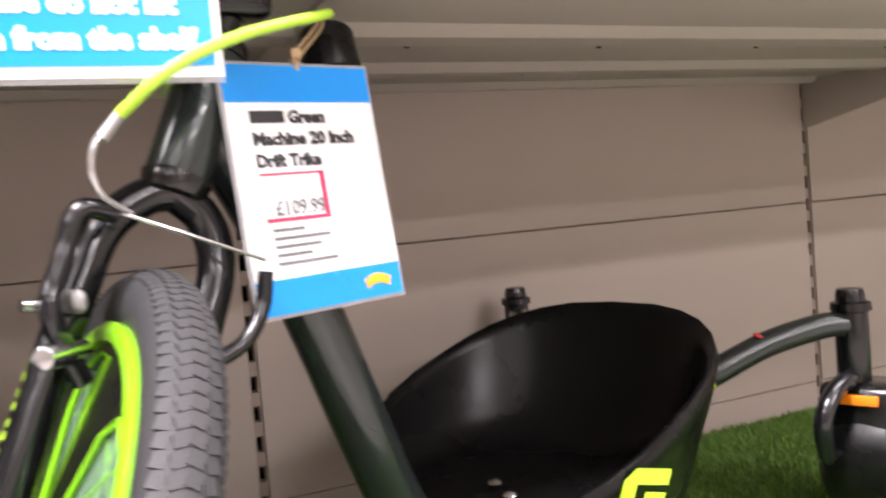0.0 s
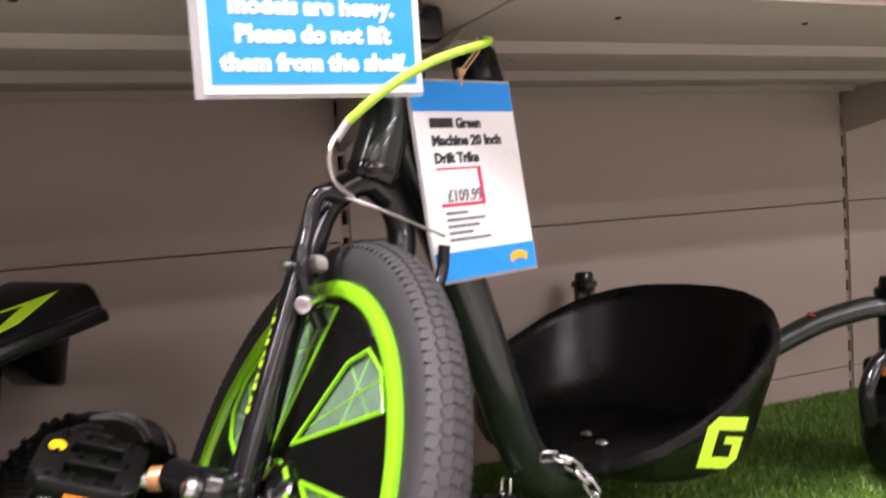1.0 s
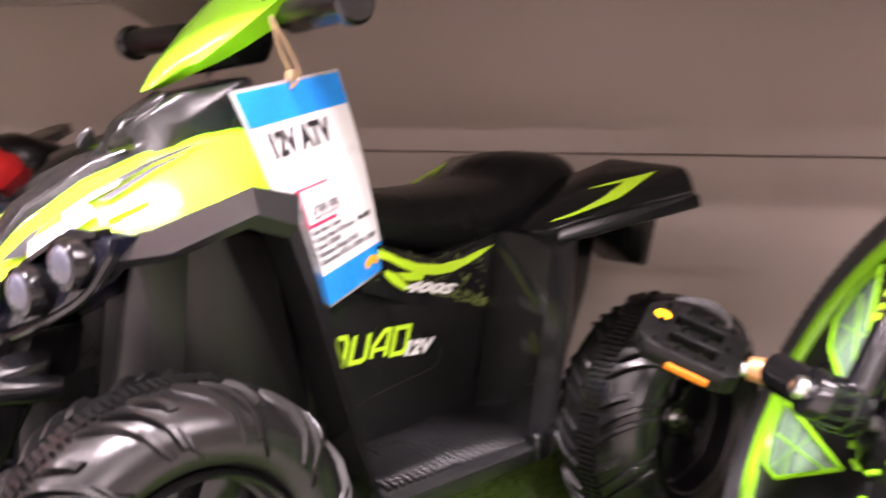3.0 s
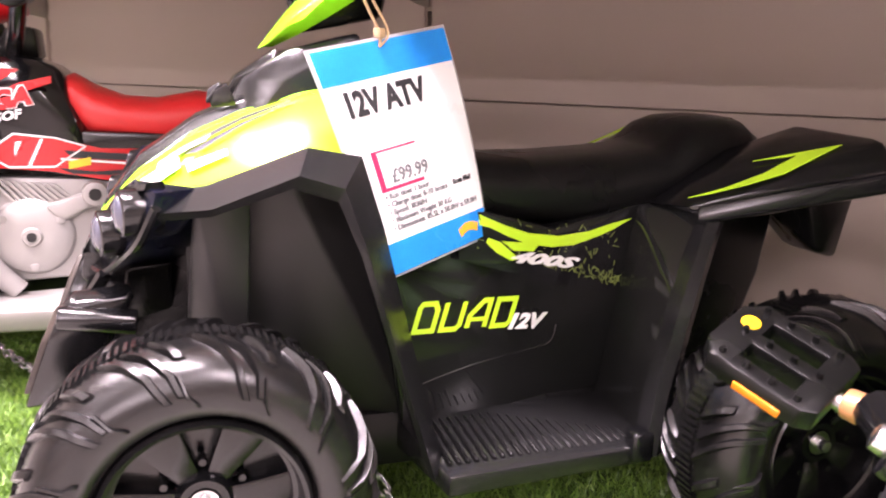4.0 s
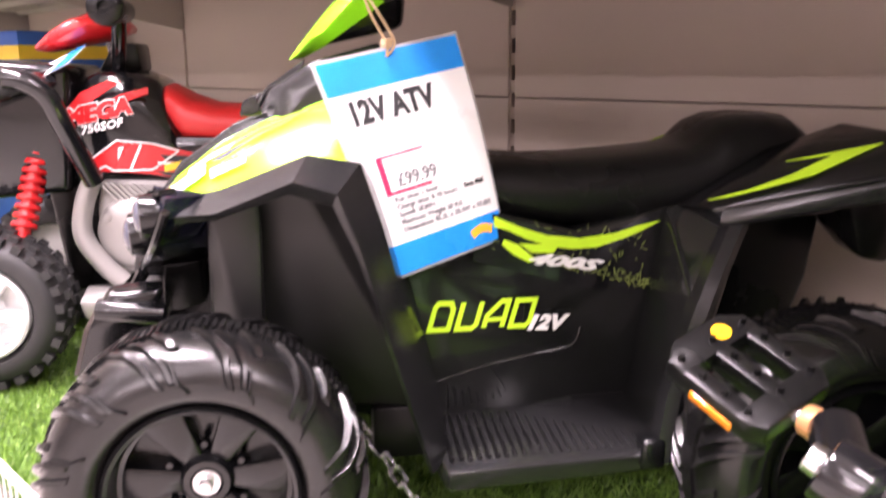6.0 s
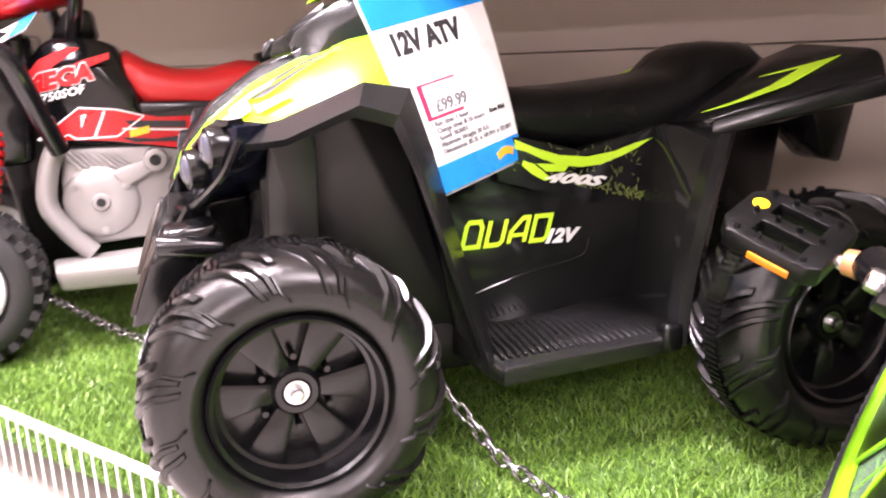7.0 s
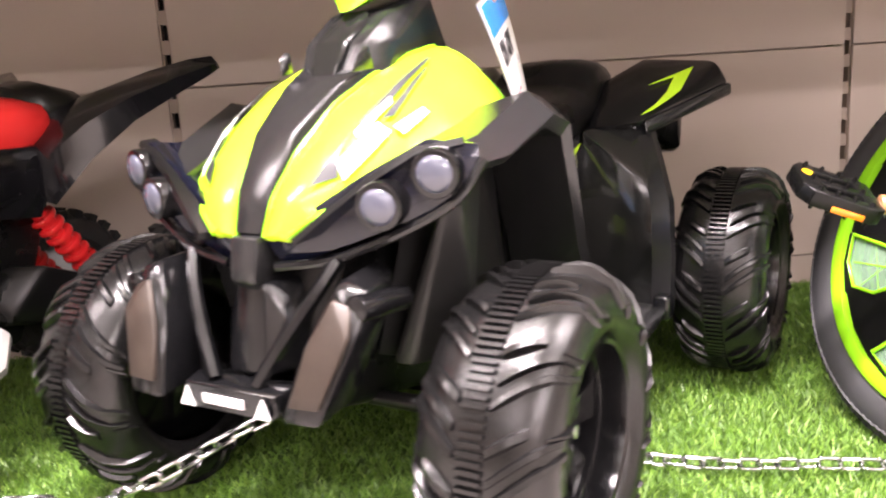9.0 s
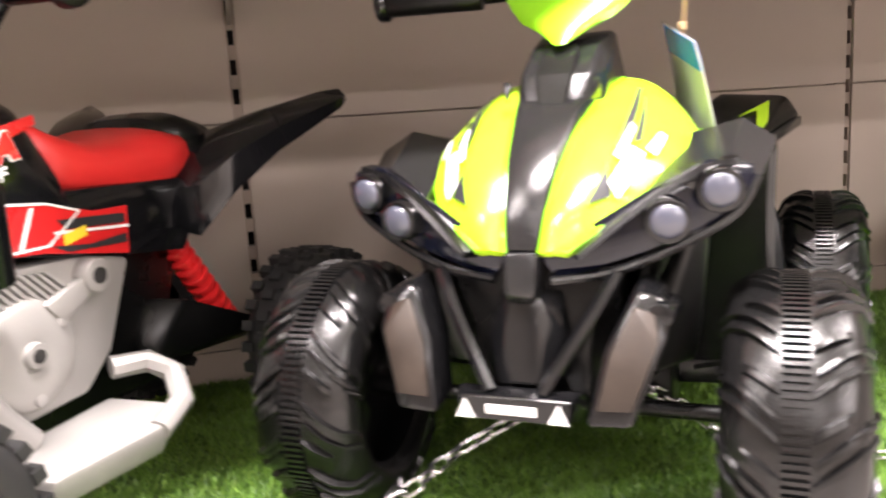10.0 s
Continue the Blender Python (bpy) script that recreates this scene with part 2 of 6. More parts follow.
structure("floor", box((0.6, -4.25, -0.03), (12, 9.9, 0.06)), FLOOR_MAT, "pale vinyl shop floor in front of the shelving", "floor")
structure("ceiling", box((0.6, -4.25, 3.23), (12, 9.9, 0.06)), CEILING_MAT, "plain white shop ceiling high above the aisle", "ceiling")
structure("wall_south", box((0.6, -9.1, 1.6), (12, 0.1, 3.2)), SHOP_WALL, "plain painted wall on the far side of the aisle", "wall")
structure("wall_west", box((-5.35, -4.25, 1.6), (0.1, 9.6, 3.2)), SHOP_WALL, "plain painted end wall of the shop aisle", "wall")
structure("wall_east", box((6.55, -4.25, 1.6), (0.1, 9.6, 3.2)), SHOP_WALL, "plain painted end wall of the shop aisle", "wall")
wall = structure("wall_north", box((0.6, 0.12, 1.6), (12, 0.1, 3.2)), STEEL, "beige steel back panels of the shop shelving with thin joints", "wall")

# back panels, one piece each
Z_ROWS = [(0.0, 0.197), (0.199, 0.599), (0.601, 0.999), (1.001, 1.399), (1.401, 1.8), (1.802, 2.2)]
for z0, z1 in Z_ROWS:
    me = mesh_of("panel", box((0, 0, 0), (BAY - 0.016, 0.018, z1 - z0), 0.0012, segs=1), PANEL)
    for x0 in XS[:-1]:
        shared("panel", me, wall, Matrix.Translation((x0 + BAY / 2, 0.009, (z0 + z1) / 2)))


def upright(x):
    """A slotted steel post seen in the gap between two panels."""
    bm = bmesh.new()
    w, sw, z = 0.030, 0.0052, 0.02
    top = 2.2
    first = 0.045
    y = 0.006
    k = 0
    zs = []
    while first + 0.05 * k + 0.027 < top:
        zs.append((first + 0.05 * k - 0.0135 + 0.0005, first + 0.05 * k + 0.0135))
        k += 1
    prev = 0.0
    for z0, z1 in zs:
        box((0, y + 0.01, (prev + z0) / 2), (w, 0.02, z0 - prev), bm=bm)
        for s in (-1, 1):
            box((s * (sw + w / 2) / 2, y + 0.01, (z0 + z1) / 2), (w / 2 - sw, 0.02, z1 - z0), bm=bm)
        prev = z1
    box((0, y + 0.01, (prev + top) / 2), (w, 0.02, top - prev), bm=bm)
    ob = thing("upright", Matrix.Translation((x, 0, 0)), "slotted beige steel upright between the back panels", "shelving post", "slotted uprights", "structure")
    part("post", bm, STEEL, ob)
    # added dark sheet: paints the shade seen through the slots
    part("slot_backing", box((0, 0.05, 1.1), (0.03, 0.004, 2.2)), DARK, ob)
    return ob


for x in XS:
    upright(x)


# upper shelf, bay by bay
SHELF_Z, SHELF_Y = 0.872, -0.715


def upper_shelf(x0):
    ob = thing("upper_shelf", Matrix.Translation((x0 + BAY / 2, 0, SHELF_Z)), "beige steel shelf with ribbed underside above the ride-on toys", "shelf", "upper shelves", "structure")
    w = BAY - 0.004
    part("deck", box((0, SHELF_Y / 2, 0.012), (w, -SHELF_Y, 0.024), 0.002), SHELF_PAINT, ob)
    for yc, wid, drop in ((-0.438, 0.075, 0.014), (-0.207, 0.056, 0.014), (-0.028, 0.036, 0.012)):
        sec = [(yc - wid / 2, 0.001), (yc - wid / 2 + 0.012, -drop), (yc + wid / 2 - 0.012, -drop), (yc + wid / 2, 0.001)]
        part("rib", loft([[(-w / 2, a, b) for a, b in sec], [(w / 2, a, b) for a, b in sec]]), SHELF_PAINT, ob)
    part("front_lip", box((0, SHELF_Y - 0.006, 0.024), (w, 0.012, 0.052), 0.003), SHELF_PAINT, ob)
    part("ticket_strip", box((0, SHELF_Y - 0.0145, 0.026), (w, 0.004, 0.042), 0.001), PINK, ob, "pink printed ticket strip")
    # no hole is cut: a dark disc paints the shade in each
    me = mesh_of("hole_shade_disc", cyl((0, 0, 0.001), (0, 0, -0.002), 0.004, seg=8), DARK)
    for i in range(4):
        for yy in (-0.62, -0.345, -0.12):
            shared("hole", me, ob, Matrix.Translation((-0.45 + 0.3 * i, yy, 0)))
    return ob


def bracket(x):
    ob = thing("shelf_bracket", Matrix.Translation((x, 0, 0.765)), "beige steel shelf bracket hooked into the slotted upright", "bracket", "shelf brackets", "structure")
    poly = [(-0.0, 0.0, 0.0), (0, -0.012, 0.0), (0, -0.36, 0.064), (0, -0.56, 0.104), (0, 0.0, 0.104)]
    part("plate", prism([(p[0] - 0.003, p[1], p[2]) for p in poly], (0.006, 0, 0), 0.001), SHELF_PAINT, ob)
    return ob


for x in XS[:-1]:
    upper_shelf(x)
for x in XS:
    bracket(x)

# base deck and its artificial turf
deck = structure("base_deck", box((0.6, -0.4785, 0.07), (11.2, 0.957, 0.14), 0.004), SHELF_PAINT, "low beige base deck of the shelving under the turf", "shelf")


def turf_height(x, y):
    k = min(1.0, max(0.0, (-y - 0.02) / 0.30))
    k = k * k * (3 - 2 * k)
    return 0.150 + (TURF_Z - 0.150) * k + 0.004 * math.sin(3.1 * x + 1) * math.sin(5 * y) * k


def turf_sheet():
    bm = bmesh.new()
    nx, ny = 120, 24
    g = []
    for j in range(ny + 1):
        y = -0.015 - 0.938 * j / ny
        g.append([bm.verts.new((-4.9 + 11.0 * i / nx, y, turf_height(-4.9 + 11.0 * i / nx, y) - 0.006)) for i in range(nx + 1)])
    for j in range(ny):
        for i in range(nx):
            bm.faces.new((g[j][i], g[j][i + 1], g[j + 1][i + 1], g[j + 1][i]))
    return structure("turf_carpet", bm, GRASS_BASE, "green artificial grass carpet laid over the display deck", "artificial grass")


turf = turf_sheet()


def turf_blades(x0, x1, n):
    rng = np.random.default_rng(5)
    x = rng.uniform(x0, x1, n)
    y = -0.018 - rng.uniform(0, 0.934, n)
    k = np.clip((-y - 0.02) / 0.30, 0, 1)
    k = k * k * (3 - 2 * k)
    z = 0.150 + (TURF_Z - 0.150) * k + 0.004 * np.sin(3.1 * x + 1) * np.sin(5 * y) * k - 0.008
    h = rng.uniform(0.007, 0.0155, n)
    a = rng.uniform(0, 6.283, n)
    lean = rng.uniform(0.002, 0.017, n)
    b = rng.uniform(0, 6.283, n)
    w = rng.uniform(0.0010, 0.0019, n)
    v = np.empty((n, 3, 3))
    v[:, 0] = np.stack([x - w * np.cos(a), y - w * np.sin(a), z], 1)
    v[:, 1] = np.stack([x + w * np.cos(a), y + w * np.sin(a), z], 1)
    v[:, 2] = np.stack([x + lean * np.cos(b), y + lean * np.sin(b), z + h], 1)
    me = bpy.data.meshes.new("turf_pile")
    me.vertices.add(3 * n)
    me.vertices.foreach_set("co", v.reshape(-1))
    me.loops.add(3 * n)
    me.loops.foreach_set("vertex_index", np.arange(3 * n, dtype=np.int32))
    me.polygons.add(n)
    me.polygons.foreach_set("loop_start", np.arange(0, 3 * n, 3, dtype=np.int32))
    me.polygons.foreach_set("loop_total", np.full(n, 3, dtype=np.int32))
    me.update(calc_edges=True)
    me.validate()
    me.materials.append(TURF)
    ob = new("turf_pile", me)
    return tagged(ob, "short green plastic grass blades of the turf carpet", "artificial grass", kind="stuff")


turf_blades(-2.2, 2.9, 420000)


# ---- ride-on quads ----
REST = 0.190


def q(pts):
    """Places given over the shop floor, turned into heights over the turf."""
    return [(p[0], p[1], p[2] - REST) for p in pts]


def both(pts):
    return q(pts), q(mirror_y(pts))


def tyre_profile(r, w):
    h = w / 2
    return [(r * 0.60, -h * 0.70), (r * 0.66, -h * 0.96), (r * 0.78, -h), (r * 0.89, -h * 0.88), (r * 0.96, -h * 0.62), (r * 0.99, -h * 0.25),
            (r * 0.99, h * 0.25), (r * 0.96, h * 0.62), (r * 0.89, h * 0.88), (r * 0.78, h), (r * 0.66, h * 0.96), (r * 0.60, h * 0.70)]


def moulded_tread(r, w):
    """Moulded lugs on both shoulders of a plastic tyre: paired long bars, a short block and a sidewall bar, in turn."""
    prof = tyre_profile(r, w)
    ys = [p[1] for p in prof[6:10]]
    rs = [p[0] for p in prof[6:10]]
    bm = bmesh.new()
    units = 12

    def bar(side, a0, s0, s1, half, height, sweep):
        loops = []
        for i in range(8):
            k = i / 7
            s = s0 + (s1 - s0) * k
            # s runs from the tread band over the shoulder (1) and down the sidewall (2)
            if s <= 1:
                y = 0.0125 + (ys[-1] - 0.0125) * s
                rad = float(np.interp(y, ys, rs))
                ny, nr = 0.55 * s ** 2, 1 - 0.45 * s ** 2
            else:
                e = s - 1
                y = ys[-1] - 0.10 * w * e * e
                rad = rs[-1] - 0.20 * r * e
                ny, nr = 0.9, 0.25
            bend = a0 + sweep * (s - s0)
            up = height * math.sin(math.pi * (0.10 + 0.80 * k)) ** 0.6
            ring = []
            for da, hh in ((-half, -0.004), (-half * 0.5, up), (half * 0.3, up * 0.92), (half, -0.004)):
                rr = rad + hh * nr
                ring.append((rr * math.cos(bend + da), side * (y + hh * ny), rr * math.sin(bend + da)))
            loops.append(ring)
        loft(loops, bm=bm)
    for side in (-1, 1):
        for k in range(units):
            a0 = 6.28318 * (k + (0.5 if side > 0 else 0)) / units
            bar(side, a0, 0.0, 1.10, 0.046, 0.0070, 0.28)
            bar(side, a0 + 0.135, 0.05, 1.00, 0.044, 0.0066, 0.28)
            bar(side, a0 + 0.290, 0.0, 0.60, 0.056, 0.0066, 0.22)
            bar(side, a0 + 0.400, 0.85, 1.35, 0.022, 0.0045, 0.22)
    return bm


def tread_band(r):
    bm = bmesh.new()
    n = 130
    for k in range(n):
        a = 6.28318 * k / n
        m = Matrix.Rotation(-a, 4, "Y") @ Matrix.Translation((r * 0.992, 0, 0))
        b = bmesh.new()
        bmesh.ops.create_cube(b, size=1)
        bmesh.ops.scale(b, vec=(0.0062, 0.0205, r * 6.28 / n * 0.50), verts=b.verts)
        b.transform(m)
        join(bm, b)
    return bm


def rim_mesh(r, spokes=6, depth=0.0):
    """Outer face towards +y."""
    bm = lathe([(r * 0.99, -0.01), (r * 0.99, 0.024), (r * 0.93, 0.028), (r * 0.90, 0.020), (r * 0.86, 0.004), (r * 0.86, -0.012)], 40)
    for k in range(spokes):
        a = 6.28318 * k / spokes
        pts = []
        for rr, half in ((r * 0.22, 0.34), (r * 0.90, 0.20)):
            for s in (-1, 1):
                for y in (-0.010, 0.010 if rr > r * 0.5 else 0.016):
                    pts.append((rr * math.cos(a + s * half), y, rr * math.sin(a + s * half)))
        hull(pts, 0.002, 1, bm=bm)
    lathe([(0.0005, 0.022), (r * 0.30, 0.022), (r * 0.34, 0.016), (r * 0.36, -0.01), (0.0005, -0.01)], 24, bm=bm)
    lathe([(r * 0.98, -0.014), (0.0005, -0.014)], 32, bm=bm)
    return bm


def dished_rim(r):
    """Deep six-spoke rim, its outer face towards +y."""
    bm = lathe([(r * 1.0, -0.01), (r * 1.0, 0.044), (r * 0.96, 0.0475), (r * 0.92, 0.0455), (r * 0.895, 0.036), (r * 0.88, 0.012), (r * 0.86, -0.012)], 48)
    lathe([(r * 0.90, 0.024), (r * 0.84, 0.022), (r * 0.82, 0.012), (r * 0.82, -0.010)], 48, bm=bm)
    for k in range(6):
        a = 6.28318 * (k + 0.25) / 6
        pts = []
        for rr, half, top in ((r * 0.20, 0.50, 0.012), (r * 0.55, 0.27, 0.013), (r * 0.88, 0.27, 0.018)):
            for sg in (-1, 1):
                for y in (-0.012, top):
                    pts.append((rr * math.cos(a + sg * half), y, rr * math.sin(a + sg * half)))
        hull(pts, 0.003, 2, bm=bm)
        b = a + 0.52
        cyl((r * 0.42 * math.cos(b), 0.004, r * 0.42 * math.sin(b)), (r * 0.42 * math.cos(b), 0.0165, r * 0.42 * math.sin(b)), 0.0035, 0.003, 10, bm=bm)
    lathe([(0.0005, 0.014), (r * 0.15, 0.014), (r * 0.17, 0.018), (r * 0.24, 0.018), (r * 0.29, 0.012), (r * 0.32, -0.01), (0.0005, -0.01)], 28, bm=bm)
    lathe([(r * 0.98, -0.002), (0.0005, -0.002)], 32, bm=bm)
    return bm


WHEEL_R, WHEEL_W = 0.133, 0.113
M_TYRE = mesh_of("tyre", lathe(tyre_profile(WHEEL_R, WHEEL_W), 64), TYRE_PLASTIC, 60)
M_TREAD = mesh_of("tread", moulded_tread(WHEEL_R, WHEEL_W), TYRE_PLASTIC, 50)
M_BAND = mesh_of("tread_band", tread_band(WHEEL_R), TYRE_PLASTIC)
M_RIM = mesh_of("rim", dished_rim(WHEEL_R * 0.60), BLACK)
M_BOLT = mesh_of("bolt", cyl((0, 0.016, 0), (0, 0.028, 0), 0.0062, 0.0058, 14, 0.001, bm=cyl((0, 0.014, 0), (0, 0.0185, 0), 0.0115, seg=20)), CHROME)


def quad_wheel(parent, x, y, side, spin, meshes, r, inset=0.0):
    w = new("wheel")
    w.parent = parent
    w.matrix_basis = Matrix.Translation((x, y, r)) @ Matrix.Rotation(0 if side > 0 else math.pi, 4, "Z") @ Matrix.Rotation(spin, 4, "Y")
    for nm, me in meshes:
        shared(nm, me, w, Matrix.Translation((0, inset if nm in ("rim", "bolt") else 0, 0)))
    return w


def seat_loft(stations):
    loops = []
    for f, w, top, bot in stations:
        ring = []
        zc, hz = (top + bot) / 2, (top - bot) / 2
        for k in range(20):
            a = 6.28318 * k / 20
            c, s = math.cos(a), math.sin(a)
            ring.append((f, w * math.copysign(abs(c) ** 0.62, c), zc + hz * math.copysign(abs(s) ** 0.72, s)))
        loops.append(q(ring))
    return loft(loops)


SIDE = Matrix(((-1, 0, 0, 0), (0, 0, 1, 0), (0, 1, 0, 0), (0, 0, 0, 1)))


def on_side(f, l, z, slant=0.0, tilt=0.0):
    """Pose of lettering on a left flank: reads from the front of the thing to its rear."""
    return Matrix.Translation((f, l, z - REST)) @ Matrix.Rotation(radians(slant), 4, "Z") @ SIDE @ Matrix.Rotation(radians(tilt), 4, "Z")


LOBE = [(0.047, 0.016, 0.487, 0.040, 0.488, 0.003), (0.036, 0.019, 0.516, 0.062, 0.502, 0.006), (0.004, 0.023, 0.552, 0.094, 0.524, 0.009),
        (-0.042, 0.029, 0.586, 0.117, 0.544, 0.012), (-0.085, 0.036, 0.608, 0.131, 0.557, 0.016), (-0.130, 0.043, 0.624, 0.136, 0.564, 0.019),
        (-0.165, 0.049, 0.631, 0.132, 0.569, 0.020), (-0.190, 0.052, 0.612, 0.112, 0.571, 0.012)]


def lobe_point(s, u, lift=0.0):
    s = max(0, min(len(LOBE) - 1.0001, s))
    i = int(s)
    k = s - i
    f, li, zi, lo, zo, bulge = [a + (b - a) * k for a, b in zip(LOBE[i], LOBE[i + 1])]
    a = math.sin(math.pi * u) ** 0.8 if 0 < u < 1 else 0
    f2 = f - 0.022 * max(0, (s - 3) / 4) + 0.010 * (math.sin(math.pi * u) if 0 < u < 1 else 0) * (0.3 if s < 1 else 0.6)
    return (f2 + lift * 0.6, li + (lo - li) * u + lift * 0.2, zi + (zo - zi) * u + bulge * a + lift)


def lobe_patch(su, n=8, lift=0.0035, flip=1):
    """A thin decal that follows the bonnet, between two edges given as (s0, u0, s1, u1) pairs."""
    (a0, a1), (b0, b1) = su
    bm = bmesh.new()
    rows = []
    for i in range(n + 1):
        t = i / n
        p = (a0[0] + (a1[0] - a0[0]) * t, a0[1] + (a1[1] - a0[1]) * t)
        r = (b0[0] + (b1[0] - b0[0]) * t, b0[1] + (b1[1] - b0[1]) * t)
        row = []
        for j in range(4):
            k = j / 3
            x, y, z = lobe_point(p[0] + (r[0] - p[0]) * k, p[1] + (r[1] - p[1]) * k, lift)
            row.append(bm.verts.new((x, flip * y, z - REST)))
        rows.append(row)
    for a, b in zip(rows, rows[1:]):
        for j in range(3):
            bm.faces.new((a[j], a[j + 1], b[j + 1], b[j]))
    return bm


def block_letters(parent, m, cell=0.0245, high=0.0325):
    """QUAD in slanted open block letters with cut corners, one mesh a letter."""
    w = 0.0052

    strokes = {
        "Q": [[(0.0, 0.0), (1.0, 0.0), (1.0, 0.75), (0.80, 1.0), (0.12, 1.0), (0.0, 0.85)]],
        "D": [[(0.0, 0.0), (0.82, 0.0), (1.0, 0.16), (1.0, 1.0), (0.0, 1.0)]],
        "U": [(0.0, 1.0), (0.0, 0.0), (0.80, 0.0), (1.0, 0.14), (1.0, 1.0)],
        "A": [(0.0, 0.0), (0.0, 0.45), (0.62, 1.0), (1.0, 1.0), (1.0, 0.0)],
    }
    for k, ch in enumerate("QUAD"):
        closed = isinstance(strokes[ch][0], list)
        pts = strokes[ch][0] if closed else strokes[ch]
        pos = [V(k * (cell + 0.0037) + x * (cell - w) + w / 2, 0, 0) + V(0, y * (high - w) + w / 2, 0) for x, y in pts]
        n = len(pos)
        left, right = [], []
        for i, p in enumerate(pos):
            a = pos[i - 1] if (i > 0 or closed) else None
            b = pos[(i + 1) % n] if (i < n - 1 or closed) else None
            da = (p - a).normalized() if a is not None else None
            db = (b - p).normalized() if b is not None else None
            da, db = da or db, db or da
            na, nb = V(-da.y, da.x, 0), V(-db.y, db.x, 0)
            mid = (na + nb).normalized()
            off = mid * (w / 2 / max(0.5, mid.dot(na)))
            left.append(p + off)
            right.append(p - off)
        bm = bmesh.new()
        rows = []
        for a, b in zip(left, right):
            rows.append([bm.verts.new((q2.x + 0.26 * q2.y, q2.y, z)) for q2 in (a, b) for z in (0.0, 0.0005)])
        for i in range(n if closed else n - 1):
            a, b = rows[i], rows[(i + 1) % n]
            bm.faces.new((a[1], a[3], b[3], b[1]))
            bm.faces.new((a[0], b[0], b[2], a[2]))
            bm.faces.new((a[0], a[1], b[1], b[0]))
            bm.faces.new((a[2], b[2], b[3], a[3]))
        if ch == "A":
            y = high * 0.34
            box((k * (cell + 0.0037) + cell / 2 + 0.26 * y, y, 0.0003), (cell - w, w * 0.8, 0.0005), bm=bm)
        part("letter", bm, LIME_YELLOW, parent, "lime outlined block letter").matrix_basis = m


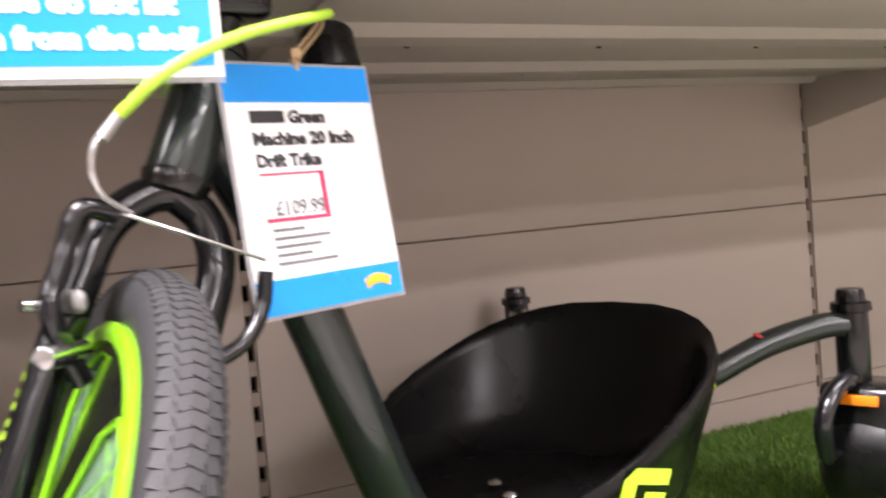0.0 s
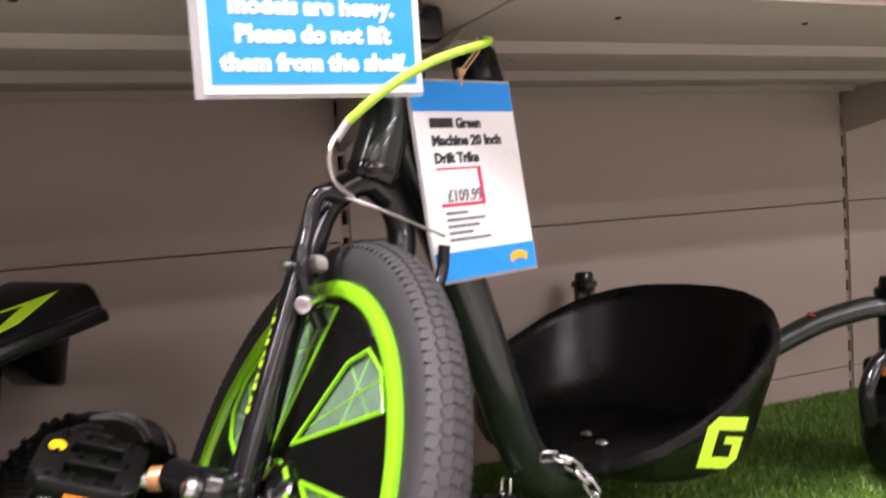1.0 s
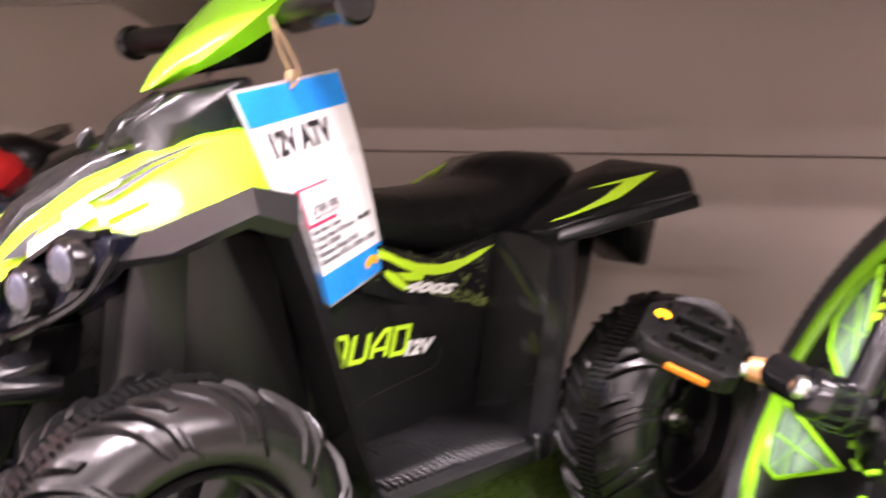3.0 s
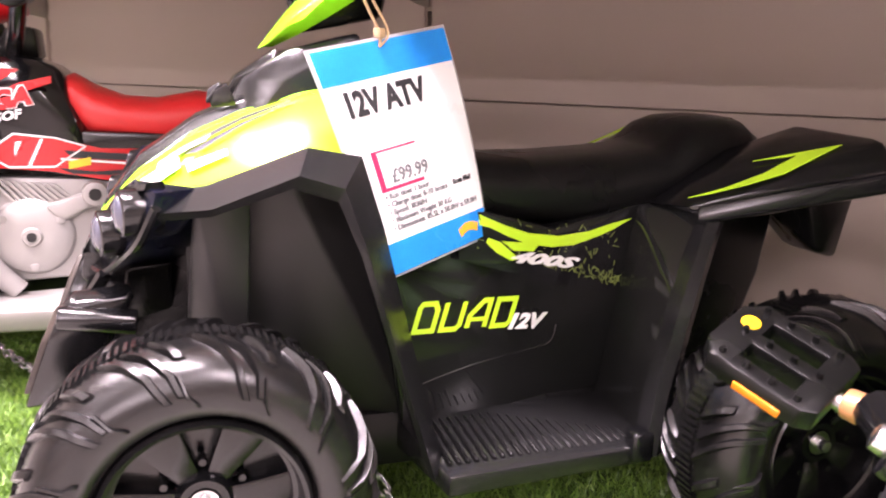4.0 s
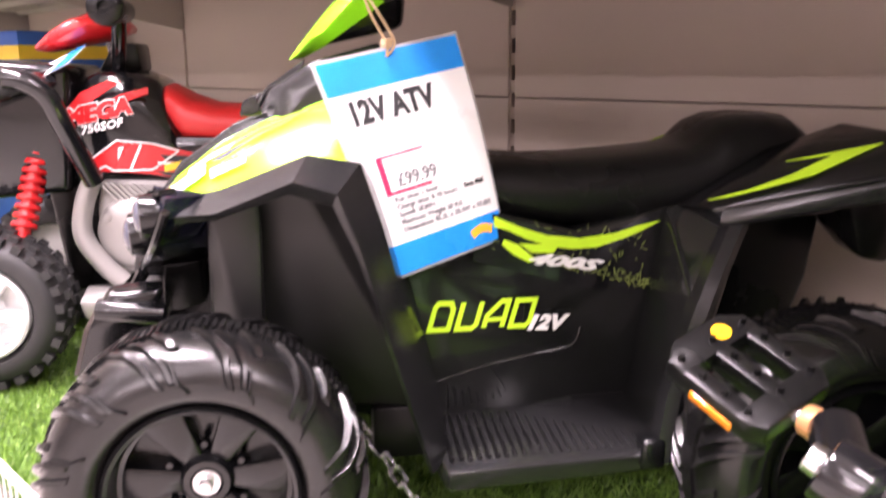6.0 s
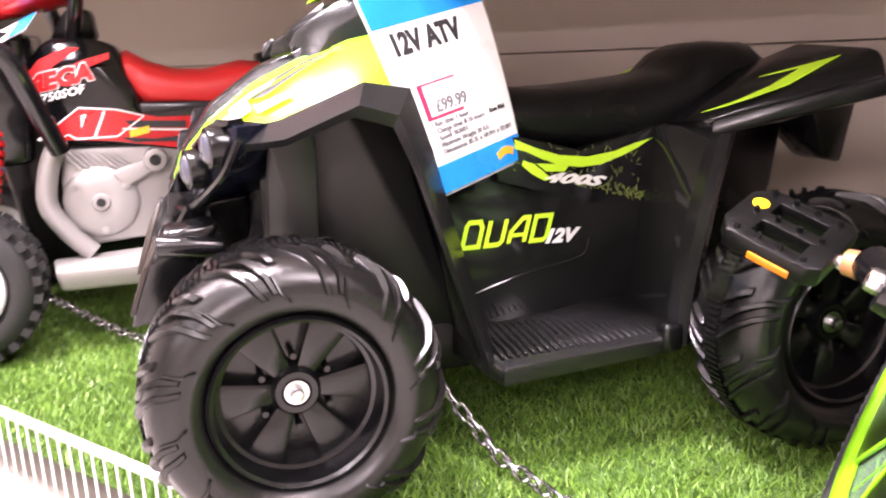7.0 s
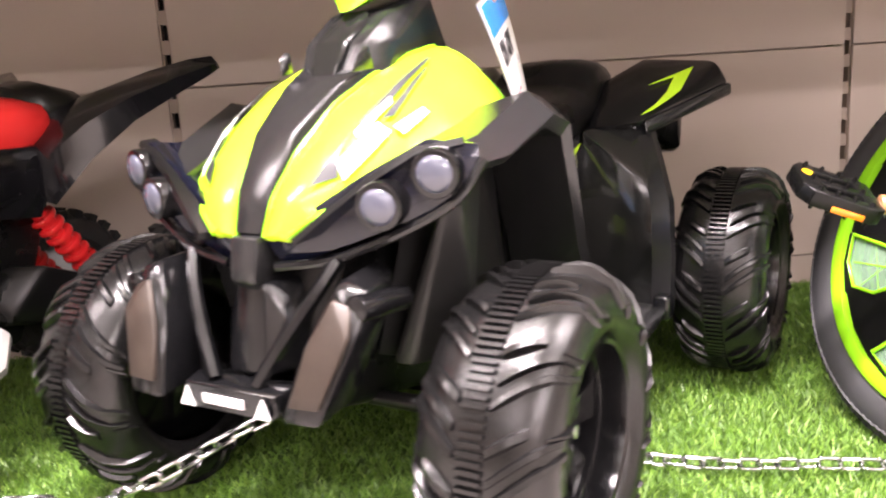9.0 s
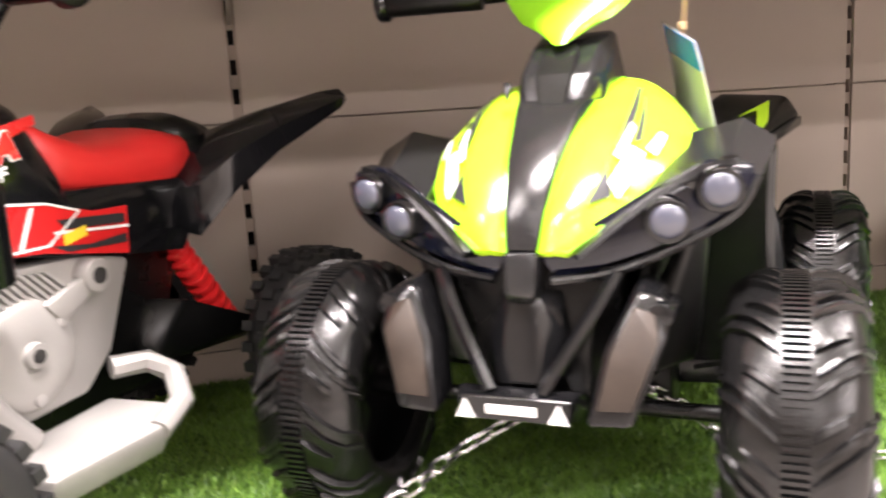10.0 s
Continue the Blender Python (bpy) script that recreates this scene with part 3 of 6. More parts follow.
def green_quad(m):
    ob = thing("ride_on_quad", m, "black and lime green toy electric quad on green artificial turf", "toy quad")
    meshes = [("tyre", M_TYRE), ("tread", M_TREAD), ("tread_band", M_BAND), ("rim", M_RIM), ("bolt", M_BOLT)]
    for f, l in ((-0.035, 0.220), (-0.580, 0.262)):
        for s in (1, -1):
            quad_wheel(ob, f, s * l, s, 0.3 * s + f, meshes, WHEEL_R)
    # lower body
    body = part("body", hull(q([(0.03, s * 0.05, 0.335) for s in (1, -1)] + [(0.02, s * 0.062, 0.47) for s in (1, -1)] + [(-0.10, s * 0.085, 0.56) for s in (1, -1)] +
                               [(-0.20, s * 0.10, 0.56) for s in (1, -1)] + [(-0.22, s * 0.09, 0.30) for s in (1, -1)] + [(-0.02, s * 0.05, 0.32) for s in (1, -1)]), 0.006), BLACK_MATT, ob)
    part("rear_body", hull(q([(f, s * l, z) for s in (1, -1) for f, l, z in ((-0.46, 0.10, 0.27), (-0.50, 0.135, 0.505), (-0.65, 0.115, 0.545), (-0.645, 0.10, 0.44), (-0.61, 0.09, 0.32))]), 0.008), BLACK_MATT, ob)
    part("underbody", hull(q([(f, s * l, z) for s in (1, -1) for f, l, z in ((-0.18, 0.10, 0.262), (-0.47, 0.10, 0.262), (-0.18, 0.10, 0.32), (-0.47, 0.09, 0.32))]), 0.006), BLACK_MATT, ob)
    for f in (-0.035, -0.580):
        part("axle", cyl((f, -0.2, WHEEL_R), (f, 0.2, WHEEL_R), 0.008), BLACK_MATT, ob)
    for s in (1, -1):
        def S(pts):
            return q([(p[0], s * p[1], p[2]) for p in pts])
        # flank, footboard and rear panel
        flank = part("side_panel", prism(S([(-0.165, 0.092, 0.572), (-0.21, 0.092, 0.567), (-0.30, 0.100, 0.522), (-0.39, 0.092, 0.497), (-0.46, 0.0855, 0.51), (-0.505, 0.081, 0.522),
                                            (-0.50, 0.0815, 0.44), (-0.478, 0.0835, 0.315), (-0.228, 0.1065, 0.305), (-0.205, 0.1085, 0.46)]), (0, -0.025 * s, 0), 0.004), SIDE_GLOSS, ob)
        part("panel_crease", tube(S([(f, 0.1065 + (f + 0.228) * 0.0905 + 0.0002, z) for f, z in ((-0.228, 0.342), (-0.268, 0.353), (-0.308, 0.362), (-0.350, 0.368), (-0.386, 0.373), (-0.396, 0.380), (-0.400, 0.394))]), 0.0013, 6, 3), SIDE_GLOSS, flank)
        part("footboard", hull(S([(-0.225, 0.095, 0.312), (-0.462, 0.080, 0.315), (-0.452, 0.206, 0.308), (-0.436, 0.213, 0.306), (-0.243, 0.213, 0.302),
                                  (-0.225, 0.095, 0.280), (-0.462, 0.080, 0.285), (-0.45, 0.203, 0.284), (-0.243, 0.210, 0.280)]), 0.004), GREY_PLASTIC, ob)
        for k in range(22):
            f = -0.249 - 0.0086 * k
            part("grip_rib", box((f, s * 0.152, 0.3074 - REST), (0.0042, 0.088, 0.006), 0.0015, rot=(-2.2 * s, 0, 0), segs=1), BLACK_MATT, ob)
        part("rear_panel", hull(S([(-0.447, 0.09, 0.305), (-0.447, 0.209, 0.300), (-0.478, 0.200, 0.43), (-0.532, 0.160, 0.518), (-0.49, 0.085, 0.52),
                                   (-0.462, 0.09, 0.305), (-0.457, 0.207, 0.300), (-0.487, 0.198, 0.43), (-0.543, 0.158, 0.518), (-0.51, 0.085, 0.52)]), 0.005), SIDE_GLOSS, ob)
        pil = [(-0.444, 0.211, 0.296), (-0.452, 0.211, 0.36), (-0.474, 0.203, 0.43), (-0.500, 0.184, 0.475), (-0.530, 0.162, 0.520)]
        loops = [S([(f + 0.006, l + 0.002, z), (f + 0.004, l - 0.022, z), (f - 0.014, l - 0.024, z), (f - 0.016, l - 0.001, z), (f - 0.006, l + 0.005, z)]) for f, l, z in pil]
        part("pillar", bevelled(loft(loops), 0.002, 2, 25), GREY_PLASTIC, ob, angle=25)
        part("pillar_foot", hull(S([(-0.436 + a, 0.207 + b, 0.306 + c) for a in (-0.012, 0.012) for b in (-0.012, 0.010) for c in (-0.016, 0.016)]), 0.006, 3), BLACK, ob)
        # tail wing
        wing_top = [(-0.497, 0.088, 0.520), (-0.505, 0.158, 0.526), (-0.672, 0.232, 0.566), (-0.682, 0.214, 0.596), (-0.655, 0.118, 0.604), (-0.60, 0.075, 0.575)]
        wing = part("tail_wing", hull(S(wing_top + [(-0.53, 0.09, 0.503), (-0.535, 0.155, 0.510), (-0.690, 0.224, 0.552), (-0.70, 0.12, 0.580), (-0.63, 0.075, 0.545)]), 0.005), BLACK, ob)
        part("tail_edge", hull(S([(-0.512, 0.161, 0.528), (-0.508, 0.166, 0.510), (-0.676, 0.236, 0.568), (-0.684, 0.236, 0.548), (-0.690, 0.218, 0.545), (-0.53, 0.150, 0.505)]), 0.004), GREY_PLASTIC, ob)
        part("mud_flap", hull(S([(-0.62, 0.07, 0.54), (-0.635, 0.17, 0.54), (-0.655, 0.17, 0.475), (-0.70, 0.15, 0.463), (-0.70, 0.07, 0.463), (-0.71, 0.16, 0.545), (-0.71, 0.07, 0.55)]), 0.006), BLACK_MATT, ob)
        # wing decal
        P0, P1, P2, P4 = (V(*p) for p in S([(-0.497, 0.088, 0.520), (-0.505, 0.158, 0.526), (-0.676, 0.226, 0.572), (-0.655, 0.118, 0.604)]))
        up = V(0.0055, s * 0.003, 0.0095)

        def wing_at(u, v):
            return (1 - v) * (P1 * (1 - u) + P2 * u) + v * (P0 * (1 - u) + P4 * u) + up
        part("decal", prism([wing_at(u, v) for u, v in ((0.0, 0.0), (0.12, -0.03), (0.30, 0.02), (0.52, 0.09), (0.94, 0.34), (0.54, 0.57), (0.72, 0.39), (0.46, 0.22), (0.22, 0.09))], (0.0006, 0, 0.0006)), LIME_YELLOW, wing, "lime stripe decal")
        # front mudguard
        outer = [(0.010, 0.172, 0.553), (-0.05, 0.190, 0.561), (-0.128, 0.202, 0.596), (-0.168, 0.202, 0.587), (-0.186, 0.202, 0.52), (-0.203, 0.202, 0.45), (-0.243, 0.212, 0.302)]
        inner = [(0.018, 0.098, 0.532), (-0.05, 0.112, 0.553), (-0.128, 0.118, 0.574), (-0.185, 0.100, 0.566), (-0.205, 0.106, 0.52), (-0.222, 0.112, 0.45), (-0.258, 0.105, 0.302)]
        low_o = [(0.006, 0.168, 0.530), (-0.05, 0.186, 0.536), (-0.112, 0.196, 0.558), (-0.148, 0.196, 0.547), (-0.168, 0.194, 0.50), (-0.186, 0.194, 0.44), (-0.226, 0.205, 0.302)]
        low_i = [(0.012, 0.098, 0.522), (-0.05, 0.112, 0.541), (-0.124, 0.118, 0.556), (-0.165, 0.100, 0.545), (-0.185, 0.106, 0.50), (-0.203, 0.112, 0.44), (-0.24, 0.105, 0.302)]
        loops = []
        for k, (a, b, c, d) in enumerate(zip(outer, inner, low_o, low_i)):
            a, b, c, d = V(*a), V(*b), V(*c), V(*d)
            ridge = a + (b - a) * 0.34
            rim = a + (c - a) * 0.75 + (a - b).normalized() * 0.006
            loops.append(S([ridge, b, d, c, rim]))
        part("mudguard", bevelled(loft(loops), 0.002, 2, 25), GREY_PLASTIC, ob, angle=22)
        part("arch_liner", hull(S([(-0.03, 0.05, 0.325), (-0.03, 0.115, 0.54), (-0.12, 0.125, 0.555), (-0.175, 0.112, 0.54), (-0.235, 0.10, 0.315), (-0.235, 0.05, 0.315)]), 0.004), LINER, ob)
        part("liner_box", hull(S([(-0.028, 0.08, 0.36), (-0.035, 0.152, 0.545), (-0.085, 0.152, 0.548), (-0.078, 0.135, 0.36), (-0.075, 0.06, 0.36), (-0.028, 0.10, 0.36)]), 0.005), LINER, ob)
        # headlight housing
        part("headlight_housing", hull(S([(0.046, 0.016, 0.484), (0.040, 0.030, 0.462), (0.028, 0.10, 0.486), (0.004, 0.168, 0.512), (-0.006, 0.188, 0.535), (-0.010, 0.186, 0.556), (0.006, 0.150, 0.562), (0.022, 0.10, 0.536),
                                          (0.036, 0.05, 0.506), (-0.045, 0.16, 0.555), (-0.05, 0.10, 0.50), (-0.02, 0.03, 0.46)]), 0.004), NAVY, ob)
        brow = [(0.054, 0.050, 0.489), (0.042, 0.078, 0.512), (0.028, 0.108, 0.535), (0.012, 0.145, 0.557), (-0.004, 0.176, 0.562)]
        part("headlight_brow", bevelled(loft([S([(f, l, z), (f + 0.002, l + 0.002, z - 0.005), (f - 0.014, l - 0.006, z - 0.007), (f - 0.012, l - 0.006, z + 0.001)]) for f, l, z in brow]), 0.0012, 1, 25), BLACK, ob, angle=25)
        part("headlight_lip", tube(S([(0.048, 0.026, 0.464), (0.036, 0.075, 0.470), (0.022, 0.125, 0.489), (0.004, 0.172, 0.515), (-0.010, 0.190, 0.545)]), 0.0042, 8, 4), BLACK, ob)
        for f, l, z in ((0.012, 0.161, 0.537), (0.031, 0.121, 0.514)):
            p = V(f, s * l, z - REST)
            d = V(0.93, s * 0.22, -0.02).normalized()
            lamp = part("headlight", cyl(p - d * 0.025, p + d * 0.006, 0.0205, 0.0192, 24, 0.002), BLACK, ob)
            b = bmesh.new()
            bmesh.ops.create_uvsphere(b, u_segments=20, v_segments=10, radius=0.0150)
            bmesh.ops.scale(b, vec=(1, 1, 0.42), verts=b.verts)
            rot = d.to_track_quat("Z", "Y").to_matrix().to_4x4()
            rot.translation = p + d * 0.0048
            b.transform(rot)
            part("lens", b, LENS, lamp, "round blue-grey lamp lens")
        # bonnet lobe
        loops = []
        for i in range(29):
            st = i / 28 * 6.999
            loops.append(q([(x, s * y, z) for x, y, z in [lobe_point(st, k / 12) for k in range(13)]] + [(x, s * y, z) for x, y, z in [(lobe_point(st, u)[0] - 0.004, lobe_point(st, u)[1], lobe_point(st, u)[2] - 0.005) for u in (0.97, 0.5, 0.03)]]))
        bonnet = part("bonnet", loft(loops), LIME_YELLOW, ob, angle=60)
        for u in (0.03, 0.97):
            part("bonnet_edge", tube(q([(x, s * y, z) for x, y, z in [lobe_point(k * 0.5, u) for k in range(14)]]), 0.0030, 8, 2), LIME, bonnet, "darker green moulded rim")
        part("bonnet_edge", tube(q([(x, s * y, z) for x, y, z in [lobe_point(6.6, k / 8) for k in range(9)]]), 0.0036, 8, 2), LIME, bonnet, "darker green moulded rim")
        part("decal", lobe_patch((((2.7, 0.50), (4.9, 0.34)), ((3.1, 0.56), (4.9, 0.38))), flip=s), INK, bonnet, "black flash decal")
        part("decal", lobe_patch((((3.0, 0.62), (4.6, 0.44)), ((3.2, 0.66), (4.6, 0.46))), flip=s), INK, bonnet, "black flash decal")
        part("decal", lobe_patch((((1.35, 0.62), (2.6, 0.50)), ((1.75, 0.78), (2.2, 0.56))), flip=s), INK, bonnet, "black flash decal")
        part("decal", lobe_patch((((1.75, 0.86), (2.9, 0.76)), ((1.95, 0.66), (2.9, 0.62))), lift=0.0042, flip=s), WHITE, bonnet, "white patch decal")
        part("decal", lobe_patch((((2.5, 0.62), (3.4, 0.56)), ((2.55, 0.54), (3.5, 0.50))), lift=0.0042, flip=s), WHITE, bonnet, "white patch decal")
        part("decal", lobe_patch((((3.0, 0.84), (3.7, 0.80)), ((3.0, 0.74), (3.7, 0.74))), lift=0.0042, flip=s), WHITE, bonnet, "white patch decal")
        # bumper pods
        pod_edge = [(0.060, 0.122, 0.456), (0.064, 0.100, 0.463), (0.084, 0.076, 0.415), (0.106, 0.064, 0.357), (0.106, 0.102, 0.359), (0.080, 0.127, 0.428)]
        pod = part("bumper_pod", hull(S(pod_edge + [(p[0] - 0.05, p[1] * 0.9 + 0.008, p[2] + 0.004) for p in pod_edge]), 0.005), BLACK, ob)
        mid = V(0.083, 0.099, 0.413)
        face = [V(*p) * 0.74 + mid * 0.26 + V(0.005, 0, 0) for p in pod_edge]
        part("pod_face", hull(S([tuple(p) for p in face] + [tuple(p - V(0.012, 0, 0)) for p in face]), 0.0015), BROWN_MESH, pod, "bronze mesh face")
        part("strut", tube(S([(0.036, 0.080, 0.470), (0.054, 0.064, 0.440), (0.072, 0.040, 0.402), (0.082, 0.023, 0.374)]), 0.0062, 6, 3), BLACK, ob)
        part("bumper_bar", cyl(*S([(0.072, 0.120, 0.444), (0.010, 0.122, 0.437)]), 0.0105, bevel=0.002), BLACK, ob)
    # side lettering
    def flank_pose(f, z, tilt):
        return on_side(f, 0.1065 + (f + 0.228) * 0.0905 + 0.0022, z, 5.2, tilt)

    block_letters(ob, flank_pose(-0.2355, 0.4008, -1.6))
    text_mesh("lettering", "12V", 0.0215, WHITE, ob, flank_pose(-0.3415, 0.3965, -4), width=0.046, shear=0.35, bold=0.0011)
    text_mesh("lettering", "400S", 0.0155, WHITE, ob, flank_pose(-0.341, 0.4665, -9.5), width=0.083, shear=0.45, bold=0.0007)
    # flank decal
    def flank_l(f):
        return 0.1065 + (f + 0.228) * 0.0905 + 0.0016
    poly = [(-0.275, 0.528), (-0.300, 0.518), (-0.335, 0.503), (-0.361, 0.494), (-0.397, 0.489), (-0.433, 0.492), (-0.461, 0.499), (-0.485, 0.503), (-0.464, 0.493), (-0.444, 0.486),
            (-0.415, 0.4785), (-0.388, 0.478), (-0.360, 0.483), (-0.338, 0.492), (-0.318, 0.502), (-0.295, 0.508)]
    for extra in ([(-0.316, 0.492), (-0.330, 0.4865), (-0.352, 0.468), (-0.342, 0.467), (-0.326, 0.476), (-0.314, 0.487)], [(-0.331, 0.4875), (-0.374, 0.4825), (-0.368, 0.475), (-0.345, 0.477)]):
        part("decal", prism(q([(f, flank_l(f), z) for f, z in extra]), (0, 0.0008, 0)), LIME_YELLOW, ob, "lime flash decal")
    part("decal", prism(q([(f, flank_l(f), z) for f, z in poly]), (0, 0.0008, 0)), LIME_YELLOW, ob, "lime curved stripe decal")
    back = [(-0.283, 0.52), (-0.30, 0.512), (-0.345, 0.496), (-0.39, 0.490), (-0.43, 0.494), (-0.482, 0.512), (-0.468, 0.424), (-0.40, 0.437), (-0.285, 0.472)]
    part("decal_backing", prism(q([(f, flank_l(f) - 0.0009, z) for f, z in back]), (0, 0.0008, 0)), GLOSS_BLACK, ob, "gloss black decal with fine scratches")
    rng = random.Random(3)
    bm = bmesh.new()
    for k in range(150):
        f = -0.30 - 0.178 * rng.random() ** 0.6
        low = 0.430 + 0.29 * (f + 0.478)
        z = rng.uniform(low, low + (0.012 if k % 3 else 0.060 + 0.02 * (f + 0.478) / 0.178 * -1))
        a = rng.uniform(0, 3.14)
        n = rng.uniform(0.002, 0.009)
        box((f, flank_l(f) + 0.0002, z - REST), (n, 0.0006, 0.0007), rot=(0, math.degrees(a), 7), bm=bm)
    part("scratch_print", bm, mat("olive_print", (0.17, 0.22, 0.05), 0.4), ob)
    # seat
    part("seat", seat_loft([(-0.175, 0.050, 0.590, 0.540), (-0.20, 0.066, 0.600, 0.525), (-0.25, 0.076, 0.584, 0.515), (-0.31, 0.081, 0.570, 0.503), (-0.36, 0.083, 0.566, 0.494), (-0.42, 0.085, 0.567, 0.490), (-0.48, 0.086, 0.571, 0.495), (-0.525, 0.086, 0.575, 0.503), (-0.543, 0.086, 0.581, 0.507),
                            (-0.553, 0.085, 0.592, 0.509), (-0.564, 0.084, 0.602, 0.511), (-0.580, 0.082, 0.608, 0.514), (-0.608, 0.080, 0.610, 0.518), (-0.636, 0.078, 0.608, 0.52), (-0.652, 0.073, 0.597, 0.525), (-0.662, 0.06, 0.566, 0.53)]), BLACK_MATT, ob, "smooth black saddle seat", angle=70)
    # nose, chin, plate
    part("nose_strip", hull(q([(x, s * y, z) for s in (1, -1) for x, y, z in ((0.05, 0.014, 0.49), (0.036, 0.018, 0.525), (0.004, 0.023, 0.568), (-0.05, 0.030, 0.605), (-0.10, 0.040, 0.625), (-0.18, 0.05, 0.62), (-0.10, 0.04, 0.56), (0.0, 0.014, 0.48))]), 0.003), GREY_PLASTIC, ob)
    part("chin", hull(q([(x, s * y, z) for s in (1, -1) for x, y, z in ((0.055, 0.015, 0.489), (0.062, 0.014, 0.452), (0.055, 0.010, 0.444), (0.02, 0.015, 0.489), (0.02, 0.012, 0.444))]), 0.003), GREY_PLASTIC, ob)
    part("grille", hull(q([(x, s * y, z) for s in (1, -1) for x, y, z in ((0.018, 0.082, 0.475), (0.034, 0.034, 0.372), (-0.02, 0.09, 0.48), (-0.02, 0.03, 0.36), (0.022, 0.03, 0.45))]), 0.004), BLACK_MATT, ob)
    part("keel", hull(q([(x, s * y, z) for s in (1, -1) for x, y, z in ((0.052, 0.014, 0.450), (0.046, 0.034, 0.415), (0.068, 0.020, 0.375), (0.02, 0.03, 0.45), (0.02, 0.045, 0.375), (0.054, 0.010, 0.400))]), 0.003), BLACK, ob, angle=20)
    part("skid_plate", hull(q([(x, s * y, z) for s in (1, -1) for x, y, z in ((0.070, 0.055, 0.374), (0.092, 0.050, 0.372), (0.094, 0.048, 0.352), (0.02, 0.05, 0.355), (0.02, 0.05, 0.330))]), 0.003), BLACK, ob)
    plate = part("name_plate", prism(q([(0.0965, -0.050, 0.354), (0.0965, 0.050, 0.354), (0.0945, 0.042, 0.372), (0.0945, -0.042, 0.372)]), (0.0012, 0, 0.0002)), GLOSS_BLACK, ob)
    part("plate_print", box((0.0985, 0.0, 0.3635 - REST), (0.0008, 0.044, 0.0085), 0.0002, bm=prism(q([(0.0982, 0.032, 0.3545), (0.0982, 0.049, 0.3545), (0.0966, 0.041, 0.371)]), (0.0008, 0, 0), bm=prism(q([(0.0982, -0.032, 0.3545), (0.0982, -0.049, 0.3545), (0.0966, -0.041, 0.371)]), (0.0008, 0, 0)))), WHITE, plate, "white bar and corner prints")
    # steering column, bars and green shield
    part("column_cover", hull(q([(x, s * y, z) for s in (1, -1) for x, y, z in ((-0.070, 0.028, 0.605), (-0.090, 0.034, 0.640), (-0.132, 0.034, 0.667), (-0.20, 0.040, 0.685), (-0.22, 0.050, 0.62), (-0.10, 0.046, 0.600), (-0.13, 0.046, 0.642))]), 0.004), GREY_PLASTIC, ob, angle=18)
    part("column_face", hull(q([(x, s * y, z) for s in (1, -1) for x, y, z in ((-0.064, 0.013, 0.606), (-0.084, 0.018, 0.641), (-0.126, 0.016, 0.670), (-0.10, 0.020, 0.610), (-0.12, 0.022, 0.655))]), 0.0025), SIDE_GLOSS, ob, angle=18)
    for s in (1, -1):
        part("column_fin", hull(q([(-0.058, s * 0.040, 0.612), (-0.062, s * 0.045, 0.628), (-0.075, s * 0.049, 0.636), (-0.085, s * 0.047, 0.615), (-0.075, s * 0.040, 0.635)]), 0.002), GREY_PLASTIC, ob)
    shield = []
    for i in range(9):
        t = i / 8
        z = 0.668 + 0.115 * t
        w = 0.018 + 0.072 * math.sin(min(1, t * 1.15) * 1.5708) ** 0.6
        x = -0.118 - 0.085 * t - 0.02 * t * t
        ring = [(x - 0.034 * u ** 2 * (0.4 + 0.6 * t) + 0.01 * (1 - u * u), u * w, z + 0.012 * u * u) for u in [k / 6 - 1 for k in range(13)]]
        ring += [(p[0] - 0.014 - 0.022 * math.sin(3.14159 * t), p[1] * 0.86, p[2] + 0.002) for p in ring[::-1]]
        shield.append(q(ring))
    part("bar_shield", loft(shield), LIME, ob, angle=60)
    part("bar_housing", hull(q([(x, s * y, z) for s in (1, -1) for x, y, z in ((-0.140, 0.02, 0.682), (-0.19, 0.075, 0.735), (-0.21, 0.085, 0.768), (-0.225, 0.035, 0.70), (-0.23, 0.05, 0.76))]), 0.008), BLACK, ob)
    part("handlebar", tube(q([(-0.200, 0.205, 0.733), (-0.212, 0.12, 0.735), (-0.222, 0.0, 0.738), (-0.212, -0.12, 0.735), (-0.200, -0.205, 0.733)]), 0.010, 10, 4), BLACK, ob)
    for s in (1, -1):
        grip = part("grip", cyl(*q([(-0.205, s * 0.11, 0.734), (-0.191, s * 0.222, 0.735)]), 0.0150, 0.0158, 20, 0.002), BLACK_MATT, ob)
        part("grip_end", lathe([(0.0005, 0.006), (0.017, 0.006), (0.0205, 0.002), (0.0205, -0.006), (0.016, -0.008), (0.0005, -0.008)], 24), BLACK, grip).matrix_basis = Matrix.Translation(q([(-0.190, s * 0.226, 0.735)])[0])
    # steering rod seen behind the front wheel
    part("tie_rod", tube(q([(-0.10, 0.13, 0.345), (-0.13, 0.165, 0.343), (-0.142, 0.175, 0.33), (-0.142, 0.175, 0.30)]), 0.003, 6, 3), CHROME, ob)
    return ob


QUAD_TURN = math.degrees(math.atan2(-0.8, -0.6))
quad = green_quad(pose(0.237, -0.79, REST, 0, 0, QUAD_TURN))


